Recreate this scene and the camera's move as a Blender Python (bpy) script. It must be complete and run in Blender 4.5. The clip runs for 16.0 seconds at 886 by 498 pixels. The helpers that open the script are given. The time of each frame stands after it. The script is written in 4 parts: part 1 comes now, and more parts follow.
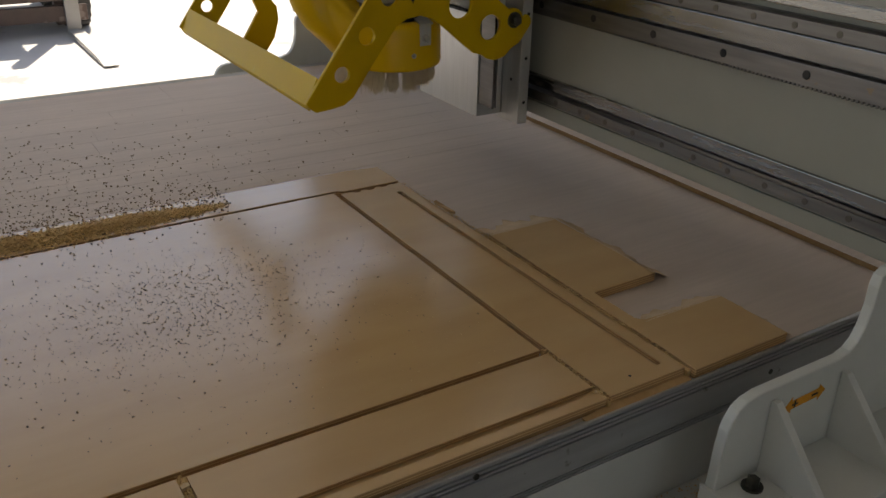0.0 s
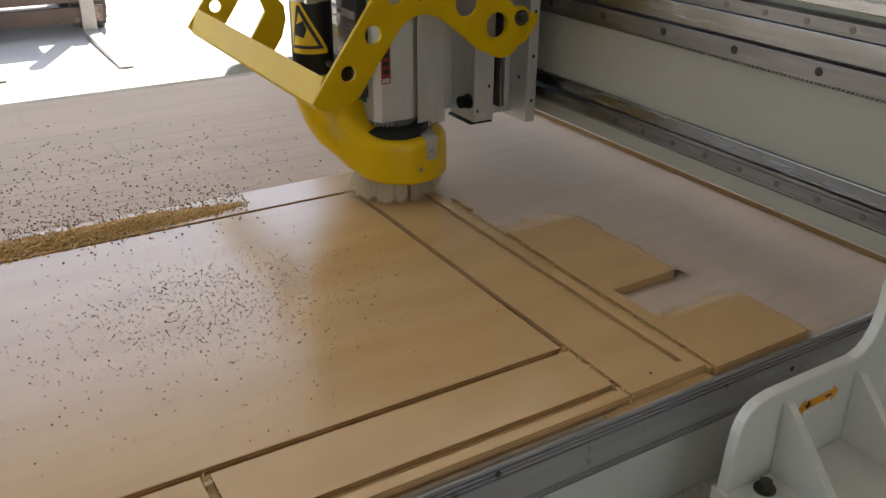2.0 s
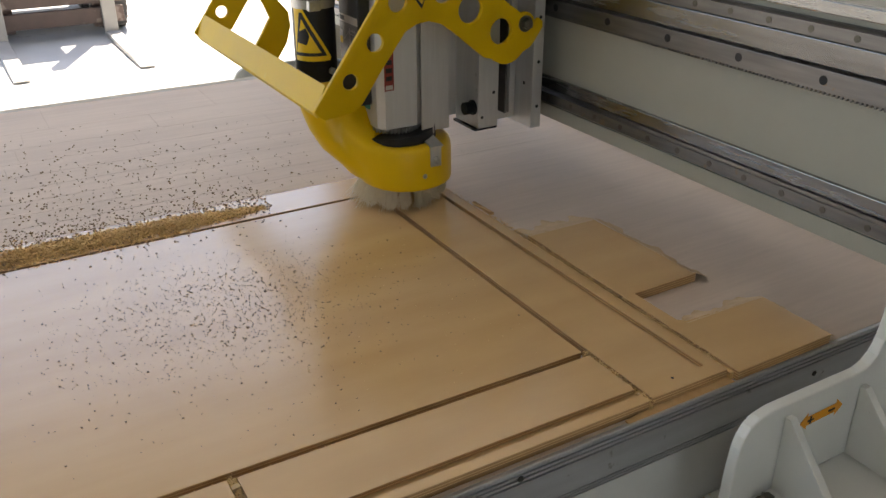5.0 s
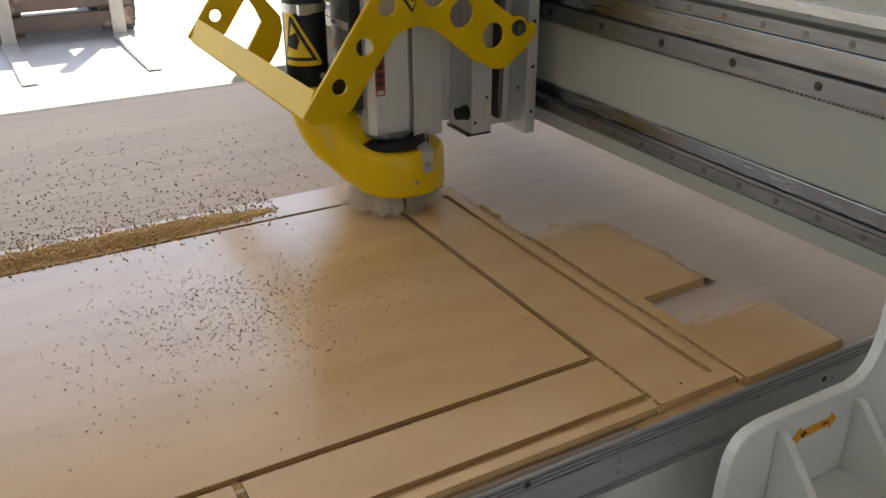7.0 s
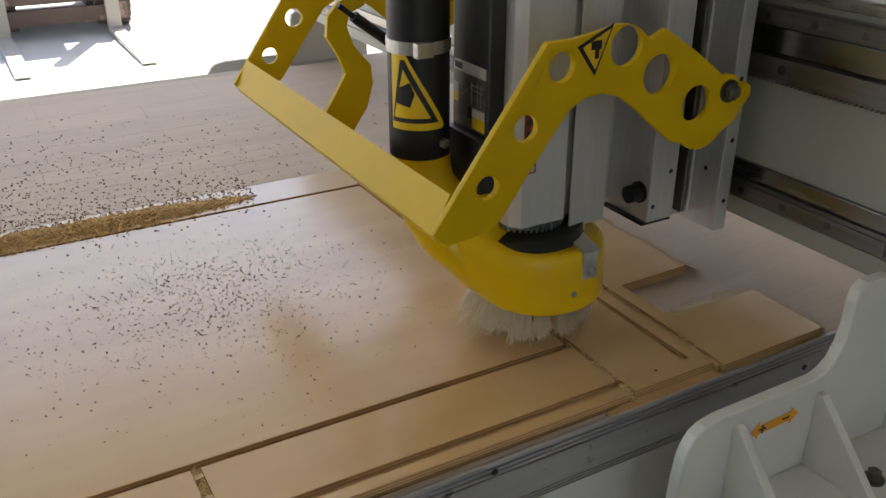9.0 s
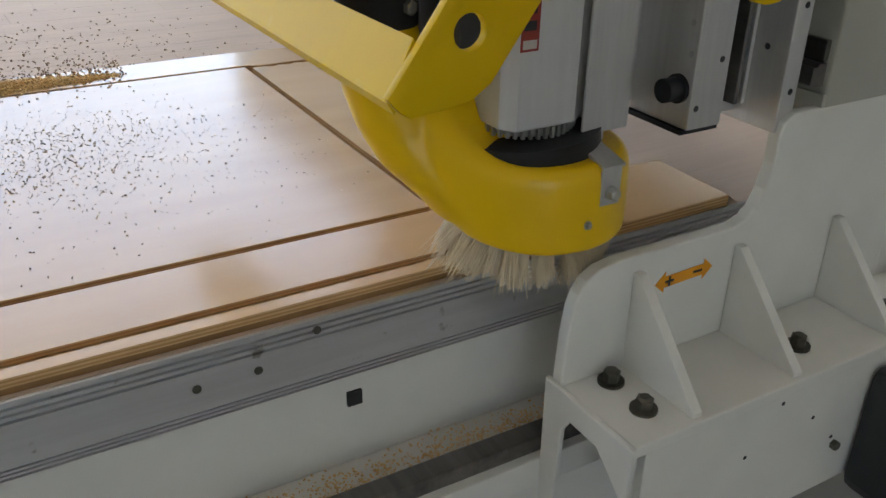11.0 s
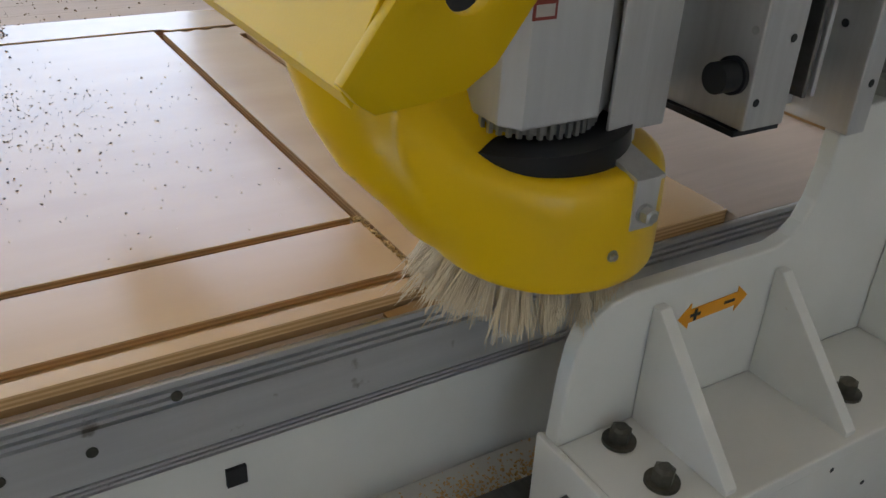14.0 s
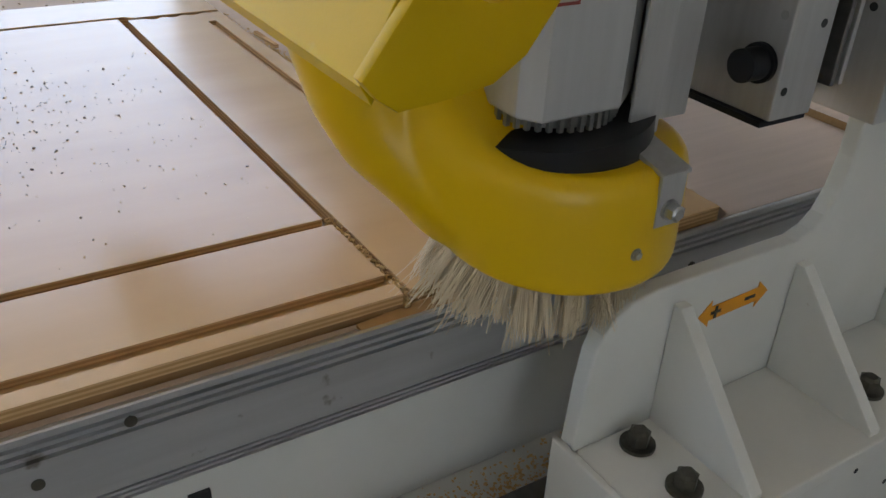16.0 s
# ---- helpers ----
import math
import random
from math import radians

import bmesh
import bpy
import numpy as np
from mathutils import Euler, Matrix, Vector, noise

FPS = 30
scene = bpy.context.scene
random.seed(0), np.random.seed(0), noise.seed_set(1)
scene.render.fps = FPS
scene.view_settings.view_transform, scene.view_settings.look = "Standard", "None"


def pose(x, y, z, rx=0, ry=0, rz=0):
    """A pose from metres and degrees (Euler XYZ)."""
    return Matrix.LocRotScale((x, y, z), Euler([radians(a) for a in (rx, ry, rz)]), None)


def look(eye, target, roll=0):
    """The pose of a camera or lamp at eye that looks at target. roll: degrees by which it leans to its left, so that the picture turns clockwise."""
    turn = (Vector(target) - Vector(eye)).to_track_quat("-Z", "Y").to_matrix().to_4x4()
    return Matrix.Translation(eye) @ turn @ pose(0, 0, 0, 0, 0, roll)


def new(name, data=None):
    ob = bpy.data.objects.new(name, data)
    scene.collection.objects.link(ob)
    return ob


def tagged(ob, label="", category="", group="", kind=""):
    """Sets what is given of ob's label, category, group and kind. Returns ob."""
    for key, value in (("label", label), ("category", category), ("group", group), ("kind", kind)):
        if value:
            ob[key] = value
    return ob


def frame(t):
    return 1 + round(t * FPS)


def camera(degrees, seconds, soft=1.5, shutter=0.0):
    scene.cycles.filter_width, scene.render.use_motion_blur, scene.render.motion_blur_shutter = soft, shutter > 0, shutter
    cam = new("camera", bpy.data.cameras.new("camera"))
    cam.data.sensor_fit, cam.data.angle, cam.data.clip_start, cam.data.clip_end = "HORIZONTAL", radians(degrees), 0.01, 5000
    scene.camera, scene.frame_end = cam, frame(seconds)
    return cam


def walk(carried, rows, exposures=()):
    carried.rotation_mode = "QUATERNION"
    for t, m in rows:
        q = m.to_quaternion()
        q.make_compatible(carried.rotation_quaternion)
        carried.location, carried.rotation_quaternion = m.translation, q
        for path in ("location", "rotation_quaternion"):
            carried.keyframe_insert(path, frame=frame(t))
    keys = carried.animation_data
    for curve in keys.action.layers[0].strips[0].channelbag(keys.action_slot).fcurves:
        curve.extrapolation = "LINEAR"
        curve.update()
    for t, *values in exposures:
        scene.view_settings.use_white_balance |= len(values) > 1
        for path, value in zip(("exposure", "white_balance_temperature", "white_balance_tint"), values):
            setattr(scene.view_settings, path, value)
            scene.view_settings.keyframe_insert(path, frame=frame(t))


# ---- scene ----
cam = camera(53.6, 16.0)
EXPOSURES = [(0, .74, 7450, 13), (.6, 1.04, 7400, 13), (1, 1.25, 7400, 13), (1.5, 1.64, 7350, 13), (3.5, 1.69, 7300, 13), (6.5, 1.77, 7250, 13), (8.5, 1.75, 7200, 12), (9, 1.66, 7200, 12), (9.5, 1.78, 7200, 12), (10, 1.88, 7200, 12), (12.5, 2.07, 7000, 14), (14.2, 1.88, 7000, 14), (15, 1.76, 7000, 14), (16, 1.82, 7000, 14)]
PATH = [
    (0, (-0.8784, -0.8180, 0.8664), (0.0372, 0.6317, 0.0478), 1.18),
    (0.5, (-0.8882, -0.8166, 0.8787), (0.0209, 0.6347, 0.0556), 0.92),
    (1, (-0.8882, -0.8136, 0.8674), (0.0170, 0.6412, 0.0462), 0.80),
    (1.5, (-0.8913, -0.8167, 0.8675), (0.0063, 0.6415, 0.0440), 0.64),
    (2, (-0.8887, -0.8132, 0.8655), (0.0016, 0.6502, 0.0435), 0.52),
    (2.5, (-0.8881, -0.8063, 0.8714), (-0.0016, 0.6571, 0.0453), 0.45),
    (3, (-0.8816, -0.8035, 0.8743), (-0.0010, 0.6624, 0.0463), 0.42),
    (3.5, (-0.8909, -0.8110, 0.8795), (-0.0139, 0.6559, 0.0492), 0.33),
    (4, (-0.9012, -0.8128, 0.8825), (-0.0321, 0.6582, 0.0514), 0.21),
    (6.5, (-0.8939, -0.8109, 0.8857), (-0.0471, 0.6768, 0.0612), -0.16),
    (7, (-0.8937, -0.8051, 0.8823), (-0.0494, 0.6845, 0.0587), -0.12),
    (7.5, (-0.8927, -0.7984, 0.8782), (-0.0544, 0.6945, 0.0545), -0.16),
    (8, (-0.8975, -0.7943, 0.8820), (-0.0661, 0.7027, 0.0588), -0.23),
    (8.5, (-0.8795, -0.7963, 0.8726), (-0.0462, 0.6998, 0.0496), -0.16),
    (9, (-0.8403, -0.8163, 0.8447), (0.0013, 0.6739, 0.0195), 0.03),
    (9.5, (-0.7744, -0.8432, 0.7856), (0.0878, 0.6330, -0.0436), 0.40),
    (10, (-0.7233, -0.8447, 0.7214), (0.1384, 0.6315, -0.1084), 0.15),
    (10.2, (-0.7039, -0.8580, 0.6811), (0.1623, 0.6055, -0.1663), 0.22),
    (12.3, (-0.4975, -0.7520, 0.5455), (0.3575, 0.6985, -0.3420), 2.90),
    (12.5, (-0.4986, -0.7416, 0.5530), (0.3700, 0.6888, -0.3467), 3.35),
    (13, (-0.4872, -0.7136, 0.5559), (0.3904, 0.7088, -0.3479), 3.24),
    (13.5, (-0.4425, -0.6429, 0.5206), (0.4402, 0.7673, -0.3971), 3.14),
    (14, (-0.4130, -0.6166, 0.5026), (0.4854, 0.7811, -0.4189), 3.37),
    (14.5, (-0.3751, -0.5818, 0.4965), (0.5361, 0.8055, -0.4283), 3.38),
    (15, (-0.3691, -0.5656, 0.4804), (0.5449, 0.8119, -0.4561), 3.34),
    (15.5, (-0.3773, -0.5692, 0.4889), (0.5400, 0.8007, -0.4555), 3.48),
    (16, (-0.3726, -0.5661, 0.4927), (0.5460, 0.7987, -0.4579), 3.46),
]
walk(cam, [(t, look(eye, target, roll)) for t, eye, target, roll in PATH], EXPOSURES)

# what the gantry and the router head do: seconds, metres
# the cut runs along x in steps, with a small swing in y at each tab
GANTRY_X = [(0, .074), (1, .073), (1.5, .0687), (2, .050), (2.5, .0468), (3, .0425), (3.5, .0238), (4, .0098), (4.5, .005), (5, .001), (5.5, -.022),
            (6, -.034), (6.5, -.0367), (7, -.0396), (7.5, -.0687), (7.9, -.0779), (9.5, -.0765), (10, -.058), (10.2, -.0467), (10.5, -.034),
            (11, -.028), (11.5, -.023), (12, -.002), (12.5, .0005), (13, .0065), (13.5, .0082), (14, .0322), (14.5, .0409), (15, .0463), (15.5, .0471), (16, .071)]
HEAD_Y = [(0, 1.0467), (1, 1.0465), (1.5, 1.0527), (2, 1.0543), (2.5, 1.035), (3, 1.0521), (3.5, 1.0547), (4, 1.0496), (4.5, 1.036), (5, 1.053),
          (5.5, 1.055), (6, 1.050), (6.5, 1.0381), (7, 1.0537), (7.5, 1.0567), (8, 1.0552), (8.3, 1.055), (8.4, 1.051), (8.5, 1.014), (8.6, .90), (8.8, .60), (9, .3129),
          (9.1, .172), (9.2, .072), (9.3, .018), (9.4, .004), (9.5, .0028), (10, 0), (10.2, -.005), (10.6, .006), (11, .018), (11.5, .001), (12, 0), (12.5, .0082), (13, .0198),
          (13.5, .0016), (14, -.0003), (14.5, .0106), (15, .0185), (15.5, -.0002), (16, -.0017)]
SPINDLE_Z = [(0, .2595), (.5, .1305), (.9, .004), (1, 0), (1.6, -.004), (1.9, -.0235), (7.5, -.0235), (7.9, .001), (9.5, .0015), (10, -.0065),
             (10.2, -.0144), (10.5, -.0185), (16, -.018)]


def at(rows, t):
    return float(np.interp(t, [r[0] for r in rows], [r[1] for r in rows]))


# ---- light ----
world = bpy.data.worlds.new("sky")
scene.world = world
world.use_nodes = True
wt = world.node_tree
sky = wt.nodes.new("ShaderNodeTexSky")
sky.sky_type, sky.sun_disc = "NISHITA", False
SUN_ELEVATION, SUN_AZIMUTH = 58, 25      # degrees; azimuth from +y towards +x
sky.sun_elevation, sky.sun_rotation = radians(SUN_ELEVATION), radians(SUN_AZIMUTH)
wt.links.new(sky.outputs[0], wt.nodes["Background"].inputs[0])
wt.nodes["Background"].inputs[1].default_value = 0.12
sun = new("sun", bpy.data.lights.new("sun", "SUN"))
sun.data.energy, sun.data.angle, sun.data.color = 4.5, radians(.55), (1, .96, .9)
sun.matrix_world = look((6 * math.sin(radians(SUN_AZIMUTH)), 6 * math.cos(radians(SUN_AZIMUTH)), 6 * math.tan(radians(SUN_ELEVATION))), (0, 0, 0))


# ---- materials ----
def material(name, color, rough=.5, metal=0, dark=None, scale=30, amount=.5, bump=.0, bump_scale=200, stretch=(1, 1, 1),
             coat=0, rough_var=.1, spots=None, spot_scale=40, spot_cut=.68, space="Object"):
    """Base colour varied at two scales by noise, with fine bump; spots: a second colour in patches."""
    m = bpy.data.materials.new(name)
    m.use_nodes = True
    nt = m.node_tree
    n, l = nt.nodes, nt.links
    b = n["Principled BSDF"]
    tc = n.new("ShaderNodeTexCoord")
    mp = n.new("ShaderNodeMapping")
    mp.inputs["Scale"].default_value = stretch
    l.new(tc.outputs[space], mp.inputs[0])
    fine, broad = n.new("ShaderNodeTexNoise"), n.new("ShaderNodeTexNoise")
    fine.inputs["Scale"].default_value, broad.inputs["Scale"].default_value = scale, scale / 7
    fine.inputs["Detail"].default_value = 5
    for x in (fine, broad):
        l.new(mp.outputs[0], x.inputs["Vector"])
    mean = n.new("ShaderNodeMath")
    mean.operation = "MULTIPLY_ADD"
    mean.inputs[1].default_value = .5
    half = n.new("ShaderNodeMath")
    half.operation = "MULTIPLY"
    half.inputs[1].default_value = .5
    l.new(broad.outputs[0], half.inputs[0])
    l.new(fine.outputs[0], mean.inputs[0])
    l.new(half.outputs[0], mean.inputs[2])
    ramp = n.new("ShaderNodeMapRange")
    ramp.inputs[1].default_value, ramp.inputs[2].default_value = .35, .65
    l.new(mean.outputs[0], ramp.inputs[0])
    mix = n.new("ShaderNodeMix")
    mix.data_type = "RGBA"
    c2 = dark or tuple(c * (1 - .45 * amount) for c in color)
    mix.inputs[6].default_value, mix.inputs[7].default_value = (*c2, 1), (*color, 1)
    l.new(ramp.outputs[0], mix.inputs[0])
    out = mix.outputs[2]
    if spots:
        sp = n.new("ShaderNodeTexNoise")
        sp.inputs["Scale"].default_value, sp.inputs["Detail"].default_value = spot_scale, 6
        l.new(tc.outputs[space], sp.inputs["Vector"])
        cut = n.new("ShaderNodeMapRange")
        cut.inputs[1].default_value, cut.inputs[2].default_value = spot_cut, spot_cut + .06
        l.new(sp.outputs[0], cut.inputs[0])
        m2 = n.new("ShaderNodeMix")
        m2.data_type = "RGBA"
        m2.inputs[7].default_value = (*spots, 1)
        l.new(cut.outputs[0], m2.inputs[0])
        l.new(out, m2.inputs[6])
        out = m2.outputs[2]
    l.new(out, b.inputs["Base Color"])
    rr = n.new("ShaderNodeMapRange")
    rr.inputs[3].default_value, rr.inputs[4].default_value = max(.02, rough - rough_var), min(1, rough + rough_var)
    l.new(mean.outputs[0], rr.inputs[0])
    l.new(rr.outputs[0], b.inputs["Roughness"])
    b.inputs["Metallic"].default_value = metal
    b.inputs["Coat Weight"].default_value, b.inputs["Coat Roughness"].default_value = coat, .17
    if bump:
        bn, bp = n.new("ShaderNodeTexNoise"), n.new("ShaderNodeBump")
        bn.inputs["Scale"].default_value, bn.inputs["Detail"].default_value = bump_scale, 4
        bp.inputs["Strength"].default_value, bp.inputs["Distance"].default_value = bump, .002
        l.new(mp.outputs[0], bn.inputs["Vector"])
        l.new(bn.outputs[0], bp.inputs["Height"])
        l.new(bp.outputs[0], b.inputs["Normal"])
    return m


def ply_edge_material():
    """Cut plywood: light and dark veneers in layers by height."""
    m = material("plywood_edge", (.70, .46, .235), .75, dark=(.58, .36, .165), scale=60, stretch=(1, 1, 6))
    nt = m.node_tree
    n, l = nt.nodes, nt.links
    tc, sep = n.new("ShaderNodeTexCoord"), n.new("ShaderNodeSeparateXYZ")
    l.new(tc.outputs["Object"], sep.inputs[0])
    mul = n.new("ShaderNodeMath")
    mul.operation = "MULTIPLY"
    mul.inputs[1].default_value = 2 * math.pi / .0052
    l.new(sep.outputs[2], mul.inputs[0])
    sn = n.new("ShaderNodeMath")
    sn.operation = "SINE"
    l.new(mul.outputs[0], sn.inputs[0])
    rng = n.new("ShaderNodeMapRange")
    rng.inputs[1].default_value, rng.inputs[2].default_value = -.2, .35
    l.new(sn.outputs[0], rng.inputs[0])
    mix = n.new("ShaderNodeMix")
    mix.data_type = "RGBA"
    mix.inputs[6].default_value = (.46, .26, .10, 1)
    b = n["Principled BSDF"]
    old = b.inputs["Base Color"].links[0].from_socket
    l.new(rng.outputs[0], mix.inputs[0])
    l.new(old, mix.inputs[7])
    l.new(mix.outputs[2], b.inputs["Base Color"])
    return m


M_PLY = material("birch_veneer", (.72, .47, .225), .24, dark=(.61, .375, .163), scale=5, stretch=(.5, 2.2, 1), rough_var=.05, bump=.04, bump_scale=350,
                 amount=.4, coat=.55)
M_PLY_EDGE = ply_edge_material()
M_PLY_CUT = material("routed_wood", (.56, .36, .165), .8, dark=(.46, .285, .12), scale=40, stretch=(.3, 3, 1), bump=.2, bump_scale=300)
M_SPLINTER = material("torn_veneer", (.76, .57, .34), .75, dark=(.58, .38, .18), scale=120)
M_MDF = material("spoilboard_mdf", (.71, .575, .475), .7, dark=(.62, .495, .405), scale=14, stretch=(.4, 5, 1), bump=.15, bump_scale=300)
M_MDF_EDGE = material("raw_fibreboard_edge", (.40, .235, .105), .85, dark=(.31, .175, .07), scale=60, stretch=(.3, 3, 3))
M_WHITE = material("white_enamel", (.72, .71, .655), .36, dark=(.65, .64, .585), scale=12, bump=.08, bump_scale=120, spots=(.52, .47, .38), spot_scale=60, spot_cut=.74)
M_CREAM = material("cream_beam_paint", (.40, .395, .335), .42, dark=(.35, .345, .29), scale=6, bump=.06, bump_scale=150, spots=(.42, .40, .33), spot_scale=14, spot_cut=.70)
M_ALU = material("anodised_aluminium", (.66, .66, .66), .36, .75, dark=(.54, .54, .54), scale=18, stretch=(.3, 4, 4), bump=.06, spots=(.30, .28, .25), spot_scale=25, spot_cut=.66)
M_BRUSHED = material("machined_aluminium", (.60, .595, .58), .38, .65, dark=(.51, .505, .49), scale=30, stretch=(4, 4, .3), bump=.05)
M_SILVER = material("silver_spindle_body", (.60, .60, .59), .42, .55, dark=(.54, .54, .53), scale=20, stretch=(5, 5, .4), bump=.04)
M_STEEL = material("dark_rail_steel", (.22, .21, .20), .34, .85, dark=(.13, .125, .12), scale=20, stretch=(5, .4, 5), spots=(.22, .17, .12), spot_scale=40, spot_cut=.66)
M_RAILTOP = material("polished_rail", (.30, .295, .28), .26, 1, dark=(.20, .195, .185), scale=20, stretch=(5, .4, 5))
M_BOLT = material("oiled_bolt_steel", (.13, .125, .10), .4, .8, dark=(.08, .075, .06), scale=200)
M_ZINC = material("zinc_bolt", (.5, .5, .48), .35, .9, scale=200)
M_HOLE = material("dark_hole", (.02, .02, .02), .7, scale=100)
M_YELLOW = material("yellow_powder_coat", (.68, .44, .004), .45, dark=(.60, .375, .003), scale=8, bump=.05, bump_scale=250, spots=(.63, .47, .06), spot_scale=9, spot_cut=.66)
M_SHOE = material("yellow_plastic", (.80, .50, .006), .33, dark=(.73, .445, .005), scale=6, bump=.04, bump_scale=120, coat=.1, spots=(.62, .50, .16), spot_scale=12, spot_cut=.68)
M_BLACK = material("black_rubber", (.010, .011, .013), .42, dark=(.012, .012, .014), scale=20)
M_BOX = material("dark_grey_housing", (.022, .024, .027), .45, dark=(.015, .016, .019), scale=20, bump=.1)
M_BRISTLE = material("nylon_bristle", (.80, .69, .50), .32, dark=(.66, .53, .35), scale=60)
M_ORANGE = material("orange_sticker", (.80, .33, .012), .5, dark=(.72, .28, .01), scale=30)
M_LABELYEL = material("yellow_sticker", (.85, .55, .01), .4, scale=30)
M_INK = material("black_ink", (.015, .015, .015), .5, scale=50)
M_PAPER = material("pale_label", (.55, .50, .45), .5, scale=80)
M_RED = material("red_label", (.26, .03, .02), .45, scale=80)
M_GREEN = material("green_plug", (.01, .16, .11), .4, scale=80)
M_DRIFT = material("settled_dust", (.66, .47, .29), .95, dark=(.57, .40, .24), scale=60, bump=.5, bump_scale=400)
M_CHIP = material("wood_chip", (.86, .58, .25), .75, dark=(.58, .35, .12), scale=150)
# chip colour darkened to stand in for the shaded side of backlit flakes
M_CHIPDARK = material("backlit_wood_chip", (.36, .245, .14), .85, dark=(.21, .14, .075), scale=150)
M_DUST = material("sawdust", (.80, .56, .27), .9, dark=(.62, .40, .16), scale=300, bump=.6, bump_scale=500)
M_CONCRETE = material("outdoor_concrete", (.55, .54, .52), .85, dark=(.46, .45, .43), scale=2, bump=.3, bump_scale=40, spots=(.36, .35, .34), spot_scale=3, spot_cut=.64)
M_FLOOR = material("shop_floor", (.36, .355, .34), .7, dark=(.28, .275, .26), scale=2, bump=.2, bump_scale=40)
M_GRAVEL = material("gravel_stone", (.5, .49, .46), .9, dark=(.3, .29, .27), scale=8)
M_WALL = material("shed_wall_metal", (.66, .66, .64), .6, dark=(.58, .58, .56), scale=1.5)
M_FORK = material("worn_forklift_paint", (.16, .105, .085), .6, dark=(.10, .07, .06), scale=6, bump=.2, spots=(.26, .2, .17), spot_scale=9, spot_cut=.6)
M_FORKSTEEL = material("worn_fork_steel", (.50, .48, .45), .5, .3, dark=(.36, .34, .31), scale=5, bump=.1)
M_TYRE = material("dusty_tyre", (.10, .095, .09), .85, dark=(.06, .06, .06), scale=12, bump=.3)


for m, v in ((M_YELLOW, .22), (M_SHOE, .35), (M_BLACK, .3)):
    m.node_tree.nodes["Principled BSDF"].inputs["Specular IOR Level"].default_value = v


# ---- building helpers ----
def part(name, bm, mat, parent=None, label="", smooth=False):
    me = bpy.data.meshes.new(name)
    bmesh.ops.recalc_face_normals(bm, faces=bm.faces)
    bm.to_mesh(me)
    bm.free()
    for m in (mat if isinstance(mat, (list, tuple)) else [mat]):
        me.materials.append(m)
    if smooth:
        for p in me.polygons:
            p.use_smooth = True
        me.set_sharp_from_angle(angle=radians(35))
    ob = new(name, me)
    ob.parent = parent
    if label:
        ob["label"] = label
    return ob


def empty(name, label, category, kind="", group=""):
    return tagged(new(name), label, category, group, kind)


def add_box(bm, lo, hi, bevel=0, slot=0, m=None):
    r = bmesh.ops.create_cube(bm, size=1)
    v = r["verts"]
    for q in v:
        q.co = Vector([(a + b) / 2 + c * (b - a) for a, b, c in zip(lo, hi, q.co)])
    if bevel:
        es = list({e for q in v for e in q.link_edges})
        r = bmesh.ops.bevel(bm, geom=es, offset=bevel, segments=2, affect="EDGES", profile=.6)
        v = r["verts"]
    fs = {f for q in v for f in q.link_faces}
    for f in fs:
        f.material_index = slot
    if m is not None:
        bmesh.ops.transform(bm, matrix=m, verts=list({q for f in fs for q in f.verts}))
    return v


def add_cyl(bm, base, top, r, r2=None, seg=24, slot=0):
    base, top = Vector(base), Vector(top)
    d = top - base
    m = Matrix.Translation((base + top) / 2) @ d.to_track_quat("Z", "Y").to_matrix().to_4x4()
    q = bmesh.ops.create_cone(bm, cap_ends=True, segments=seg, radius1=r, radius2=r if r2 is None else r2, depth=d.length, matrix=m)
    for f in {f for v in q["verts"] for f in v.link_faces}:
        f.material_index = slot
    return q["verts"]


def add_prism(bm, outline, lo, hi, axis="y", bevel=0, slot=0, holes=()):
    """A flat plate: an outline of (a, b) swept from lo to hi along an axis; holes: (a, b, radius)."""
    def put(a, b, c):
        return {"y": (a, c, b), "z": (a, b, c), "x": (c, a, b)}[axis]
    made = []
    rings = [[bm.verts.new(put(a, b, lo)) for a, b in outline]]
    for ha, hb, hr in holes:
        rings.append([bm.verts.new(put(ha + hr * math.cos(k * math.tau / 24), hb + hr * math.sin(k * math.tau / 24), lo)) for k in range(24)])
    edges = [bm.edges.new((r[i], r[(i + 1) % len(r)])) for r in rings for i in range(len(r))]
    g = bmesh.ops.triangle_fill(bm, use_beauty=True, use_dissolve=False, edges=edges)
    faces = [f for f in g["geom"] if isinstance(f, bmesh.types.BMFace)]
    ext = bmesh.ops.extrude_face_region(bm, geom=faces, use_keep_orig=True)
    vs = [v for v in ext["geom"] if isinstance(v, bmesh.types.BMVert)]
    d = Vector(put(0, 0, hi - lo))
    bmesh.ops.translate(bm, vec=d, verts=vs)
    allv = [v for r in rings for v in r] + vs
    fs = {f for v in allv for f in v.link_faces}
    for f in fs:
        f.material_index = slot
    if bevel:
        bmesh.ops.recalc_face_normals(bm, faces=list(fs))
        es = [e for e in {e for v in allv for e in v.link_edges} if len(e.link_faces) == 2 and e.calc_face_angle(0) > radians(50)
              and abs((e.verts[0].co - e.verts[1].co).dot(d)) < 1e-9]
        bmesh.ops.bevel(bm, geom=es, offset=bevel, segments=2, affect="EDGES", profile=.5)
    return allv


def arc(cx, cy, r, a0, a1, n=10):
    return [(cx + r * math.cos(radians(a0 + (a1 - a0) * k / n)), cy + r * math.sin(radians(a0 + (a1 - a0) * k / n))) for k in range(n + 1)]


